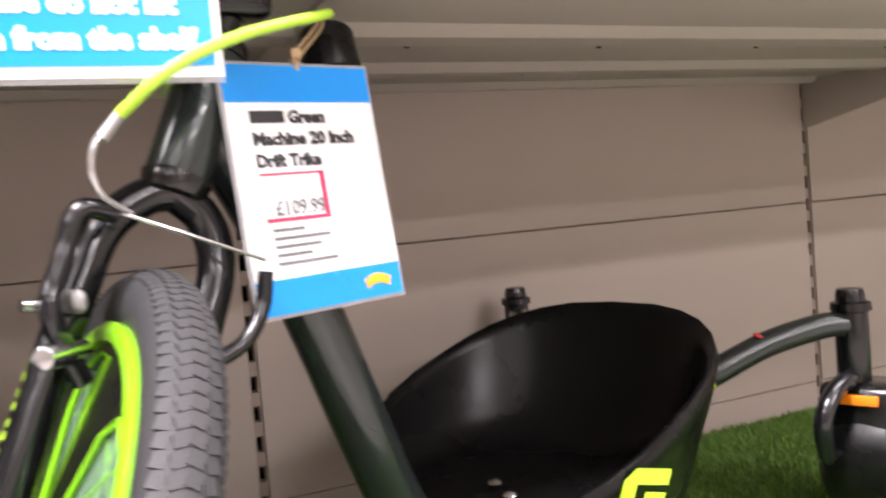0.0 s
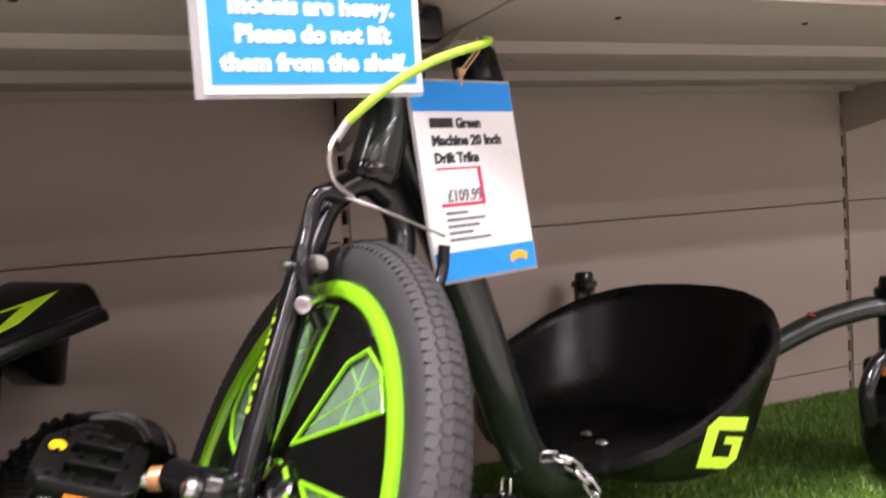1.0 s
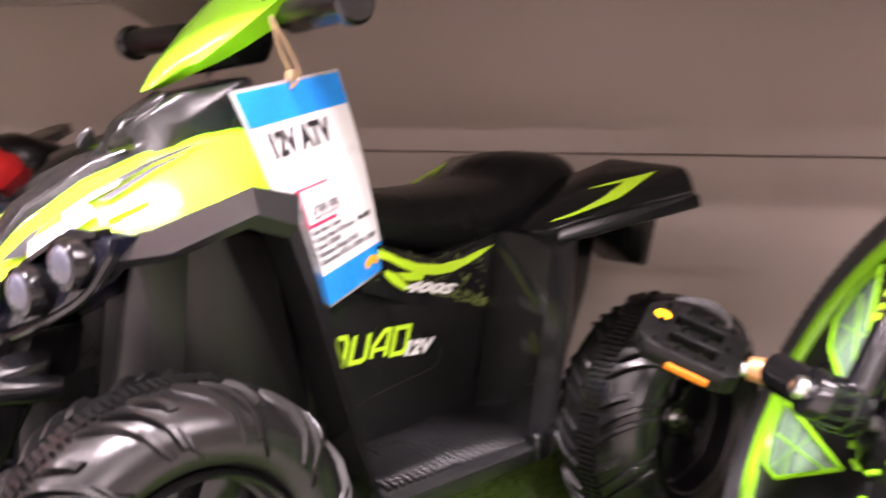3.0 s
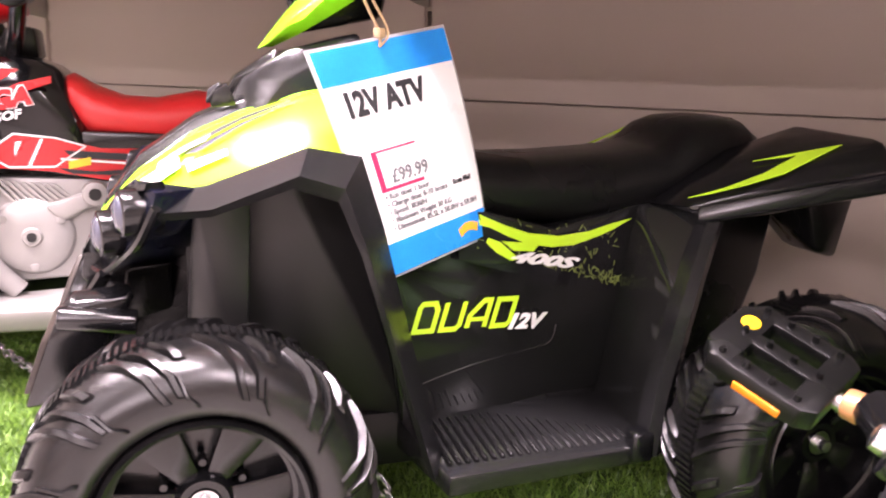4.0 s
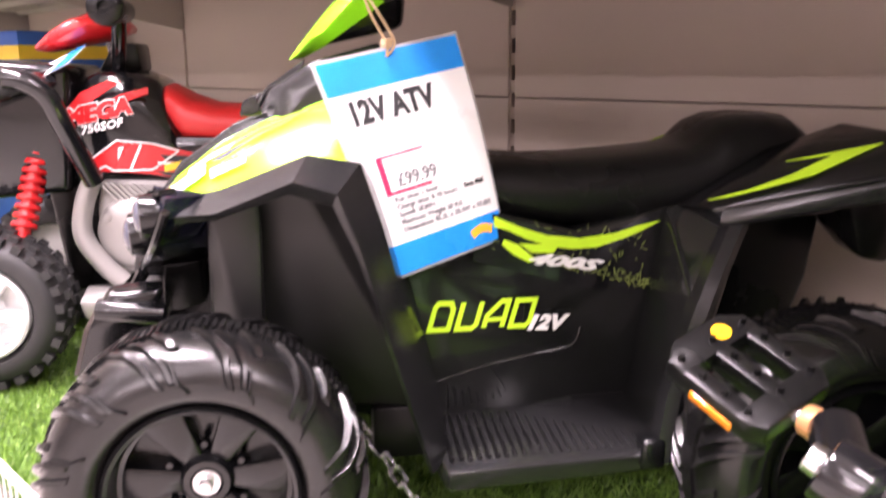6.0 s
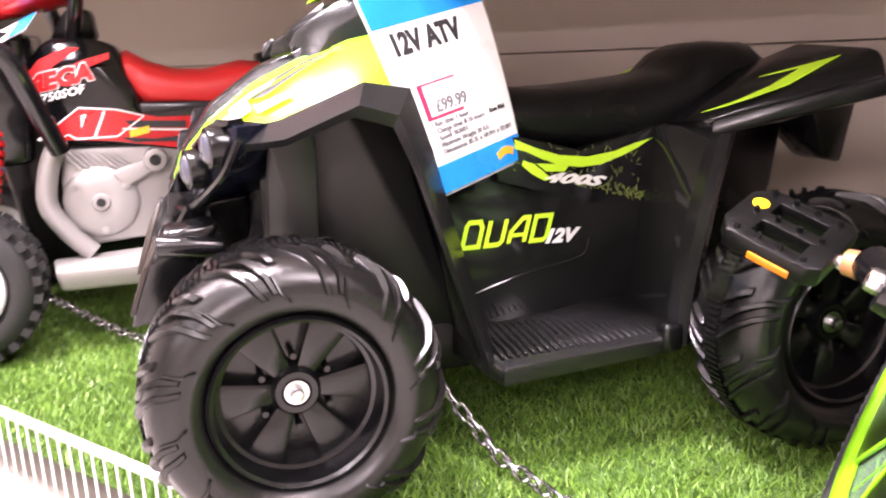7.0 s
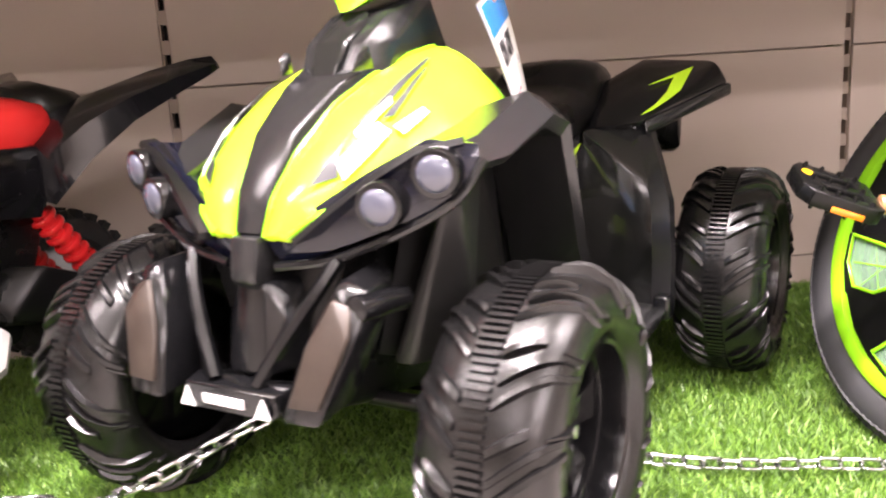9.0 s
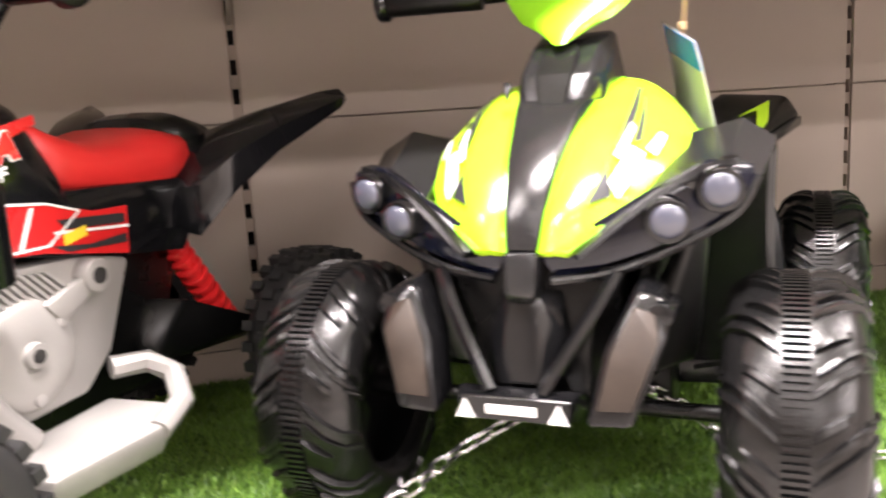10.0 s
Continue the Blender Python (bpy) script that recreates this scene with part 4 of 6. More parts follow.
# ---- drift trike ----
def drift_trike():
    T0 = V(0.947, -0.737, REST)
    u = V(-0.905, -0.426, 0)
    turn = math.degrees(math.atan2(u.y, u.x))
    M = pose(T0.x, T0.y, REST, 0, 0, turn)
    inv = M.inverted()
    ob = thing("drift_trike", M, "black and lime drift trike with a large disc front wheel", "drift trike")

    def W(*p):
        """From the shop's axes into the trike's own."""
        return inv @ V(*p)

    def T(b, s, z):
        """Back from the front hub, to the trike's left, over the shop floor."""
        return V(-b, s, z - REST)

    # front wheel: it is steered and leans
    n = V(-0.8988, -0.1221, 0.4210).normalized()
    dh = V(0.1346, -0.9909, 0).normalized()
    up = V(0.4172, 0.0567, 0.9071).normalized()
    C = V(0.961, -0.744, 0.4050)
    hub = Matrix((dh, n, up)).transposed().to_4x4()
    if hub.to_3x3().determinant() < 0:
        hub = Matrix((-dh, n, up)).transposed().to_4x4()
        sgn = -1
    else:
        sgn = 1
    hub.translation = C
    wheel = new("front_wheel")
    wheel.parent = ob
    wheel.matrix_basis = inv @ hub
    prof = [(0.205, -0.016), (0.212, -0.0195), (0.222, -0.0215), (0.234, -0.0205), (0.243, -0.0155), (0.2485, -0.0075), (0.2495, 0), (0.2485, 0.0075), (0.243, 0.0155), (0.234, 0.0205), (0.222, 0.0215), (0.212, 0.0195), (0.205, 0.016)]
    tyre = part("tyre", lathe(prof, 96), RUBBER, wheel, "grey-black treaded rubber tyre", angle=60)
    bm = bmesh.new()
    N = 140
    for k in range(N):
        a = 6.28318 * k / N
        for j, y in enumerate((-0.0160, -0.0082, 0.0, 0.0082, 0.0160)):
            rad = (0.2412, 0.2472, 0.2490, 0.2472, 0.2412)[j]
            tilt = (-0.75, -0.3, 0, 0.3, 0.75)[j]
            b = bmesh.new()
            bmesh.ops.create_cube(b, size=1)
            bmesh.ops.scale(b, vec=(0.0028, 0.0083, 0.2497 * 6.28 / N * 0.80), verts=b.verts)
            b.transform(Matrix.Rotation(-a - (0.004 if j % 2 else 0), 4, "Y") @ Matrix.Translation((rad, y, 0)) @ Matrix.Rotation(tilt * 0.9, 4, "Z") @ Matrix.Rotation((0.30 if j % 2 else -0.30), 4, "X"))
            join(bm, b)
    part("tread", bm, RUBBER, tyre)["kind"] = "stuff"
    for s in (1, -1):
        part("rim_ring", lathe([(0.189, s * 0.012), (0.1915, s * 0.0215), (0.199, s * 0.0240), (0.2055, s * 0.0215), (0.207, s * 0.010)], 96), LIME, wheel, "lime green rim ring", angle=50)
    # disc cover with swept windows, cut as seven sectors a side
    rel = [(0, 0.055), (-20, 0.150), (-27, 0.176), (-38, 0.184), (-49, 0.182)]

    def polar(a, r, y):
        a = radians(a)
        return V(sgn * r * math.cos(a), y, r * math.sin(a))
    for side in (1, -1):
        yy = side * 0.017
        for k in range(7):
            a0 = 87 - 360 / 7 * k
            nxt = a0 - 360 / 7
            win = [polar(a0 + a, r, yy) for a, r in rel]
            # one cover arm between this window and the next
            poly = [polar(a0, 0.0555, yy), polar(a0 - 49, 0.183, yy), polar(a0 - 50.5, 0.189, yy), polar(a0 - 62, 0.189, yy), polar(nxt - 27, 0.188, yy), polar(nxt - 27, 0.177, yy), polar(nxt - 20, 0.151, yy), polar(nxt, 0.0555, yy), polar(nxt - 2, 0.03, yy), polar(a0 - 2, 0.03, yy)]
            part("disc_arm", prism(poly, (0, -side * 0.006, 0), 0.0012, segs=1), BLACK_MATT, wheel)
            rim_poly = [polar(a0 - 26, 0.189, yy), polar(a0 - 27, 0.177, yy), polar(a0 - 38, 0.1845, yy), polar(a0 - 49, 0.183, yy), polar(a0 - 50, 0.189, yy), polar(a0 - 38, 0.1905, yy)]
            part("disc_edge", prism(rim_poly, (0, -side * 0.006, 0)), BLACK_MATT, wheel)
            pane = part("window_pane", prism([p - V(0, side * 0.003, 0) for p in win], (0, -side * 0.0012, 0)), CLEAR_GREEN, wheel, "clear green-tinted window")
            part("window_trim", tube(win + [win[0]], 0.0024, 6, 1), LIME, wheel, "lime window outline")
            if side > 0:
                q1 = win[0] * 0.75 + win[1] * 0.25
                bmw = tube([q1 * 0.98 - V(0, 0.003, 0), win[3] * 0.97 - V(0, 0.003, 0)], 0.0011, 5, 1)
                tube([win[1] * 0.98 - V(0, 0.004, 0), win[4] * 0.85 - V(0, 0.004, 0)], 0.0011, 5, 1, bm=bmw)
                tube([win[2] * 0.97 - V(0, 0.004, 0), (win[0] * 0.5 + win[4] * 0.5) * 0.98 - V(0, 0.004, 0)], 0.0011, 5, 1, bm=bmw)
                part("spoke", bmw, LIME, wheel, "lime moulded spokes")
    part("hub_cap", lathe([(0.0005, 0.03), (0.020, 0.03), (0.024, 0.026), (0.034, 0.022), (0.038, 0.017), (0.038, -0.017), (0.024, -0.026), (0.0005, -0.03)], 32), BLACK, wheel)
    teeth = bmesh.new()
    for k in range(9):
        a = 6.28318 * k / 9
        box((0.0365 * math.cos(a), 0.0205, 0.037 * math.sin(a)), (0.0045, 0.004, 0.014), 0.001, rot=(0, -math.degrees(a), 0), bm=teeth, segs=1)
    part("hub_trim", teeth, LIME, wheel, "lime toothed hub ring")
    part("axle", cyl((0, -0.075, 0), (0, 0.062, 0), 0.008, seg=14), CHROME, wheel)
    # fork, in the wheel's axes
    def G(x, y, z):
        return hub @ V(sgn * x, y, z)

    crown = V(1.080, -0.680, 0.690)
    cr = hub.inverted() @ crown
    fx = sgn * cr.x
    for s in (1, -1):
        leg = [G(0, s * 0.046, 0.0), G(fx * 0.30, s * 0.047, 0.10), G(fx * 0.66, s * 0.048, 0.215), G(fx * 0.86, s * 0.044, 0.268), G(fx * 0.98, s * 0.024, 0.300), crown]
        leg = part("fork_leg", tube([inv @ p for p in leg], 0.0148, 14, 5), GLOSS_BLACK, ob, "gloss black steel fork leg")
        part("drop_out", hull([inv @ G(0.022 * math.cos(a), s * 0.046 + d, 0.022 * math.sin(a)) for a in [k * 1.0472 for k in range(6)] for d in (-0.006, 0.012)], 0.003), GLOSS_BLACK, ob)
        part("axle_nut", cyl(inv @ G(0, s * 0.056, 0), inv @ G(0, s * 0.070, 0), 0.010, seg=6, bevel=0.001), CHROME, ob)
    # fork decals
    bm = bmesh.new()
    for k in range(5):
        z = 0.070 + 0.020 * k
        for dz, wide in ((0.0, 0.0026), (0.0085, 0.0016)):
            za, zb = z + dz, z + dz + 0.0058
            pts = []
            for zz in (za, zb):
                fx_z = fx * (0.30 * zz / 0.1 if zz < 0.1 else 0.30 + 0.36 * (zz - 0.1) / 0.115)
                pts += [inv @ G(fx_z + e, 0.0472 + d, zz) for e in (-wide, wide) for d in (0.0120, 0.0152)]
            hull(pts, bm=bm)
    part("fork_print", bm, LIME_YELLOW, ob, "lime marks on the fork leg")
    head_dir = (crown - C).normalized()
    top = crown + head_dir * 0.165
    part("crown_race", cyl(inv @ (crown - head_dir * 0.004), inv @ (crown + head_dir * 0.012), 0.024, 0.028, 24, 0.002), GLOSS_BLACK, ob)
    part("head_tube", cyl(inv @ (crown + head_dir * 0.012), inv @ (crown + head_dir * 0.122), 0.0255, 0.0255, 28, 0.001), FRAME_PAINT, ob, "dark grey-green steel head tube")
    part("head_cup", cyl(inv @ (crown + head_dir * 0.120), inv @ (crown + head_dir * 0.136), 0.029, 0.024, 24, 0.002), GLOSS_BLACK, ob)
    gp = crown + head_dir * 0.085 + n * 0.0265 + dh * 0.0
    side_v = head_dir.cross(n).normalized()
    bm = bmesh.new()
    for a, b in ((-0.010, 0.014), (-0.002, 0.0), (0.008, 0.012)):
        p = gp + head_dir * a
        prism([inv @ (p + side_v * x + head_dir * y + n * 0.001) for x, y in ((-b, 0), (b, 0.004), (b, 0.009), (-b, 0.005))], inv.to_3x3() @ (n * 0.0008), bm=bm)
    part("head_print", bm, LIME, ob, "lime emblem")
    # stem and bar above
    part("stem", tube([inv @ p for p in (top - head_dir * 0.03, top + head_dir * 0.05, top + head_dir * 0.10)], 0.014, 14, 3), GLOSS_BLACK, ob)
    part("stem_clamp", hull([inv @ (top + head_dir * 0.012 + V(a, b, c)) for a in (-0.03, 0.03) for b in (-0.024, 0.024) for c in (-0.02, 0.02)], 0.010, 3), BLACK, ob)
    part("brake_arm_mount", tube([inv @ p for p in (top, top + V(-0.045, -0.02, -0.012), top + V(-0.085, -0.045, -0.03))], 0.008, 8, 3), BLACK, ob)
    part("mount_knob", cyl(inv @ (top + V(-0.085, -0.045, -0.038)), inv @ (top + V(-0.088, -0.045, 0.0)), 0.010, 0.012, 14, 0.002), GLOSS_BLACK, ob)
    part("reflector_bead", cyl(inv @ (top + V(-0.088, -0.045, 0.0)), inv @ (top + V(-0.088, -0.045, 0.009)), 0.008, 0.006, 12, 0.001), RED, ob, "small red cap")
    part("bar_riser", tube([inv @ p for p in (top + V(0.0, -0.02, 0.02), top + V(-0.02, -0.03, 0.08), top + V(-0.03, -0.02, 0.2))], 0.011, 12, 4), GLOSS_BLACK, ob)
    part("grip_boot", cyl(inv @ V(1.238, -0.600, 0.832), inv @ V(1.238, -0.616, 0.786), 0.026, 0.028, 20, 0.006), BLACK_MATT, ob)
    # main frame tube down to the seat
    part("main_tube", tube([T(0.178, 0, 0.760), T(0.235, 0.003, 0.66), T(0.281, 0.004, 0.557), T(0.327, 0.003, 0.445), T(0.374, 0, 0.352), T(0.436, 0, 0.300), T(0.53, 0, 0.290), T(0.72, 0, 0.30)], 0.0275, 20, 6), FRAME_PAINT, ob, "thick dark grey-green frame tube")
    d = (T(0.327, 0, 0.445) - T(0.235, 0.003, 0.66)).normalized()
    side = V(0, 1, 0)
    bm = bmesh.new()
    for off, a, ln in ((0.004, 0.15, 0.05), (0.014, 0.155, 0.045)):
        base = T(0.235, 0.003, 0.66) + d * a + d.cross(side) * (0.012 - off) + side * 0.0255
        box(base + d * ln / 2, (0.0035, 0.002, ln), rot=(0, math.degrees(math.atan2(d.x, d.z)), 0), bm=bm)
    part("tube_stripe", bm, LIME_YELLOW, ob, "two lime stripes on the frame tube")
    # moulded bucket seat
    NA = 28

    def seat_ring(k):
        """k from 0, the pan, to 1, the rim."""
        pts = []
        for j in range(NA):
            a = 6.28318 * j / NA
            c, s2 = math.cos(a), math.sin(a)
            back = 0.5 * (1 - c)
            front = 1 - back
            rx = 0.118 + 0.040 * k
            ry = 0.135 + 0.060 * k ** 0.7
            x = 0.592 - rx * math.copysign(abs(c) ** 0.8, c) * (1.0 if c > 0 else 1.05) + 0.05 * k * back
            y = ry * math.copysign(abs(s2) ** 0.75, s2)
            side_h = abs(s2) ** 1.5
            rim = 0.330 + 0.170 * (back ** 0.85) + 0.012 * side_h * front
            pts.append(T(x, y, 0.327 + (rim - 0.327) * k ** 2.0))
        return pts
    loops = [seat_ring(k) for k in (0.0, 0.25, 0.5, 0.7, 0.85, 0.95, 1.0)]
    rim_loop = loops[-1]
    cen = T(0.60, 0, 0.36)
    lip = [p + (p - cen).normalized() * 0.010 + V(0, 0, 0.002) for p in rim_loop]
    lip2 = [p + (p - cen).normalized() * 0.014 + V(0, 0, -0.010) for p in rim_loop]

    def out_ring(k):
        return [V(cen.x + (p.x - cen.x) * (0.80 + 0.24 * k), p.y * (0.84 + 0.22 * k), (0.300 - REST) + (p.z - 0.012 - (0.300 - REST)) * k) for p in rim_loop]
    loops += [lip, lip2, out_ring(0.8), out_ring(0.5), out_ring(0.2), out_ring(0.0)]
    seat = part("seat", loft(loops), BLACK_MATT, ob, "black moulded plastic bucket seat", angle=60)
    for x, y in ((0.52, 0.02), (0.545, -0.02)):
        part("seat_bolt", lathe([(0.0005, 0.004), (0.007, 0.003), (0.010, 0.0)], 14), CHROME, ob).matrix_basis = Matrix.Translation(T(x, y, 0.330)) @ Matrix.Rotation(math.pi / 2, 4, "X")
    # emblem on the seat's flank
    ex = V(0.76, -0.65, 0.0).normalized()
    ez = V(0.10, -0.16, 0.98).normalized()
    em = V(1.486, -0.698, 0.360)
    g = [(-0.5, -0.5), (0.28, -0.5), (0.5, -0.3), (0.5, 0.12), (0.05, 0.12), (0.05, -0.02), (0.28, -0.02), (0.28, -0.28), (-0.18, -0.28), (-0.18, 0.25), (0.5, 0.25), (0.5, 0.5), (-0.28, 0.5), (-0.5, 0.3)]
    nor = ex.cross(ez).normalized()
    if nor.y > 0:
        nor = -nor
    part("emblem", prism([inv @ (em + ex * (a * 0.042 + b * 0.008) + ez * b * 0.064) for a, b in g], inv.to_3x3() @ (nor * 0.0012)), LIME_YELLOW, ob, "lime block emblem")
    # rear frame, posts and casters
    for s in (1, -1):
        part("rear_tube", tube([T(0.762, s * 0.142, 0.417), T(0.77, s * 0.146, 0.419), T(0.79, s * 0.155, 0.424), T(0.86, s * 0.195, 0.448), T(0.925, s * 0.243, 0.462), T(0.955, s * 0.27, 0.462)], 0.017, 16, 5), FRAME_PAINT, ob, "bent dark grey-green rear tube")
        part("tube_collar", cyl(T(0.766, s * 0.144, 0.418), T(0.772, s * 0.147, 0.420), 0.0195, seg=20), LIME_YELLOW, ob, "thin lime collar")
        part("caster_post", cyl(T(0.958, s * 0.272, 0.385), T(0.958, s * 0.272, 0.482), 0.021, 0.021, 22, 0.002), BLACK, ob)
        part("post_cap", lathe([(0.0005, 0.030), (0.016, 0.030), (0.018, 0.024), (0.019, 0.014), (0.025, 0.012), (0.026, 0.002), (0.022, 0.0), (0.0005, 0.0)], 22), BLACK, ob).matrix_basis = Matrix.Translation(T(0.958, s * 0.272, 0.478)) @ Matrix.Rotation(math.pi / 2, 4, "X")
        fork = part("caster_fork", tube([T(0.885, s * 0.255, 0.300), T(0.872, s * 0.255, 0.345), T(0.890, s * 0.262, 0.378), T(0.925, s * 0.270, 0.392), T(0.965, s * 0.272, 0.390)], 0.012, 12, 5), GLOSS_BLACK, ob)
        part("caster_peg", cyl(T(0.875, s * 0.258, 0.300), T(0.93, s * 0.262, 0.297), 0.007, seg=12), BLACK, ob)
        cw = part("caster_wheel", lathe([(0.02, -0.05), (0.07, -0.056), (0.088, -0.046), (0.092, 0.0), (0.088, 0.046), (0.07, 0.056), (0.02, 0.05)], 32), BLACK_MATT, ob, "black plastic rear wheel")
        cw.matrix_basis = Matrix.Translation(T(1.00, s * 0.285, REST + 0.092))
        part("caster_guard", hull([T(0.935 + a, s * 0.275 + b, z) for a, b, z in ((0, -0.045, 0.385), (0.11, -0.045, 0.375), (0, 0.055, 0.385), (0.11, 0.055, 0.375), (-0.015, -0.04, 0.30), (-0.015, 0.05, 0.30), (0.09, 0.05, 0.32))], 0.012, 3), BLACK, ob)
        part("reflector", hull([T(0.921 + a, s * 0.278 + b, 0.368 + c) for a in (-0.004, 0.006) for b in (-0.032, 0.030) for c in (-0.006, 0.006)], 0.001), ORANGE, ob, "orange reflector")
    part("rear_axle_bar", tube([T(0.70, -0.02, 0.302), T(0.78, 0.0, 0.305), T(0.90, 0.0, 0.32)], 0.014, 10, 3), FRAME_PAINT, ob)
    # small round print on the rear tube
    part("print_dot", lathe([(0.0005, 0.0012), (0.006, 0.0012), (0.0065, 0.0)], 14), RED, ob, "small red and white round print").matrix_basis = Matrix.Translation(T(0.845, 0.190, 0.4615)) @ Matrix.Rotation(math.pi / 2 * 0.8, 4, "X")

    # pedals on cranks at the front hub
    bolt = G(0, 0.074, 0)
    arm_end = V(0.872, -0.703, 0.440)
    part("crank_arm", tube([inv @ p for p in (bolt, V(0.893, -0.745, 0.436), arm_end)], 0.0165, 14, 4), BLACK, ob)
    part("crank_boss", cyl(inv @ G(0, 0.055, 0), inv @ G(0, 0.086, 0), 0.022, 0.020, 20, 0.003), GLOSS_BLACK, ob)
    part("crank_bolt", cyl(inv @ G(0, 0.085, 0), inv @ G(0, 0.096, 0), 0.010, 0.009, 12, 0.002), CHROME, ob)

    def platform(a, b, facing, dot=True):
        x = (b - a).normalized()
        y = facing.normalized()
        y = (y - x * y.dot(x)).normalized()
        z = x.cross(y)
        m = Matrix((x, y, z)).transposed().to_4x4()
        m.translation = a
        m = inv @ m
        ln = (b - a).length
        hold = new("pedal")
        hold.parent = ob
        hold.matrix_basis = m
        hw = 0.0305
        for z, w in ((-hw, 0.0155), (0, 0.015), (hw, 0.0155)):
            part("rail", box((ln / 2, 0, z), (ln - 0.010, 0.018, w), 0.003), BLACK_MATT, hold)
        for x0, x1, cut in ((-0.004, 0.017, 0.008), (ln + 0.004, ln - 0.022, 0.016)):
            e = hw + 0.0079
            part("end_bar", hull([(x0, y, z) for y in (-0.0092, 0.0092) for z in (-e + cut, e - cut)] + [(x1, y, z) for y in (-0.0092, 0.0092) for z in (-e, e)] + [(x0 + (x1 - x0) * 0.45, y, z) for y in (-0.0092, 0.0092) for z in (-e + 0.001, e - 0.001)], 0.002), BLACK_MATT, hold)
        studs = bmesh.new()
        for sy in (1, -1):
            for sz in (-hw, 0, hw):
                for k in range(4):
                    cyl((0.012 + (ln - 0.024) * k / 3, sy * 0.009, sz), (0.012 + (ln - 0.024) * k / 3, sy * 0.0135, sz), 0.0028, 0.002, 8, bm=studs)
        part("studs", studs, BLACK_MATT, hold)["kind"] = "stuff"
        if dot:
            part("yellow_dot", lathe([(0.0005, 0.0), (0.007, 0.0), (0.008, -0.003)], 16), YELLOW, hold, "round yellow reflector").matrix_basis = Matrix.Translation((ln - 0.010, 0.0100, hw * 0.35))
        for sz in (-1, 1):
            part("side_reflector", box((ln * 0.42, -0.0045, sz * (hw + 0.0075)), (0.036, 0.007, 0.003), 0.001), ORANGE, hold, "orange side reflector")
        part("spindle", cyl((-0.035, 0, 0), (0.01, 0, 0), 0.0075, 0.006, 14), CHROME, hold)
        return hold
    platform(V(0.841, -0.694, 0.441), V(0.766, -0.683, 0.470), V(0.322, -0.36, 0.884))
    part("orange_collar", cyl(inv @ V(0.868, -0.702, 0.438), inv @ V(0.851, -0.697, 0.440), 0.0115, 0.0105, 16, 0.001), mat("copper_washer", (0.62, 0.30, 0.13), 0.35, metal=0.5), ob, "copper washer")
    far = G(0, -0.085, 0)
    part("crank_arm", tube([inv @ p for p in (G(0, -0.06, 0), far + V(0.05, -0.02, -0.03), V(1.105, -0.735, 0.357))], 0.013, 12, 4), BLACK, ob)
    platform(V(1.120, -0.735, 0.352), V(1.200, -0.755, 0.340), V(-0.1, -0.3, 0.9), False)
    # V-brake arms and cables
    bp = V(0.993, -0.753, 0.583)
    part("brake_arm", tube([inv @ p for p in (bp + V(0.01, 0.01, -0.02), bp + V(-0.005, 0.0, 0.03), V(1.000, -0.738, 0.652), V(1.012, -0.735, 0.680), V(1.035, -0.727, 0.676))], 0.0075, 10, 4), GLOSS_BLACK, ob, "black brake arm")
    part("brake_bolt", cyl(inv @ (bp + V(0.012, 0.02, 0.0)), inv @ (bp + V(-0.012, -0.022, 0.004)), 0.0085, 0.008, 14, 0.002), CHROME, ob)
    part("brake_shoe", hull([inv @ (bp + V(0.005, 0.012, 0.035) + V(a * 0.42 + 0.0, -a * 0.9, 0) * 1.0 + V(0, 0, c)) for a in (-0.026, 0.026) for c in (-0.008, 0.008)] + [inv @ (bp + V(0.018, 0.02, 0.035) + V(0, 0, c)) for c in (-0.008, 0.008)], 0.005, 3), SILVER_PAINT, ob, "silver brake shoe")
    part("pivot_bolt", cyl(inv @ (bp + V(-0.014, 0.006, 0.036)), inv @ (bp + V(-0.022, 0.002, 0.037)), 0.0045, seg=10), CHROME, ob)
    part("brake_arm", tube([inv @ p for p in (V(1.085, -0.735, 0.560), V(1.115, -0.728, 0.572), V(1.133, -0.718, 0.595), V(1.139, -0.716, 0.623))], 0.0062, 10, 4), GLOSS_BLACK, ob, "black brake arm")
    part("cable_wire", tube([inv @ p for p in (V(1.030, -0.728, 0.680), V(1.07, -0.735, 0.662), V(1.139, -0.718, 0.632))], 0.0016, 6, 3), CHROME, ob)
    part("cable_noodle", tube([inv @ p for p in (V(1.041, -0.736, 0.741), V(1.026, -0.742, 0.725), V(1.022, -0.742, 0.705), V(1.028, -0.737, 0.688), V(1.045, -0.730, 0.675))], 0.0026, 8, 4), CHROME, ob)
    part("ferrule", cyl(inv @ V(1.030, -0.741, 0.727), inv @ V(1.044, -0.736, 0.744), 0.0045, seg=10), SILVER_PAINT, ob)
    part("cable_sleeve", tube([inv @ p for p in (V(1.044, -0.737, 0.744), V(1.079, -0.753, 0.772), V(1.133, -0.738, 0.799), V(1.205, -0.702, 0.823), V(1.224, -0.664, 0.834))], 0.0044, 10, 5), CABLE_LIME, ob, "lime green brake cable sleeve")
    return ob


drift_trike()


# ---- red toy quad ----
def knob_tyre(r, w):
    bm = bmesh.new()
    n = 26
    for k in range(n):
        for j, y in enumerate((-0.36, -0.12, 0.12, 0.36)):
            a = 6.28318 * (k + 0.5 * (j % 2)) / n
            b = bmesh.new()
            bmesh.ops.create_cube(b, size=1)
            bmesh.ops.scale(b, vec=(0.012, w * 0.17, r * 0.11), verts=b.verts)
            b.transform(Matrix.Rotation(-a, 4, "Y") @ Matrix.Translation((r * (0.985 if abs(y) < 0.3 else 0.955), y * w, 0)))
            join(bm, b)
    return bm


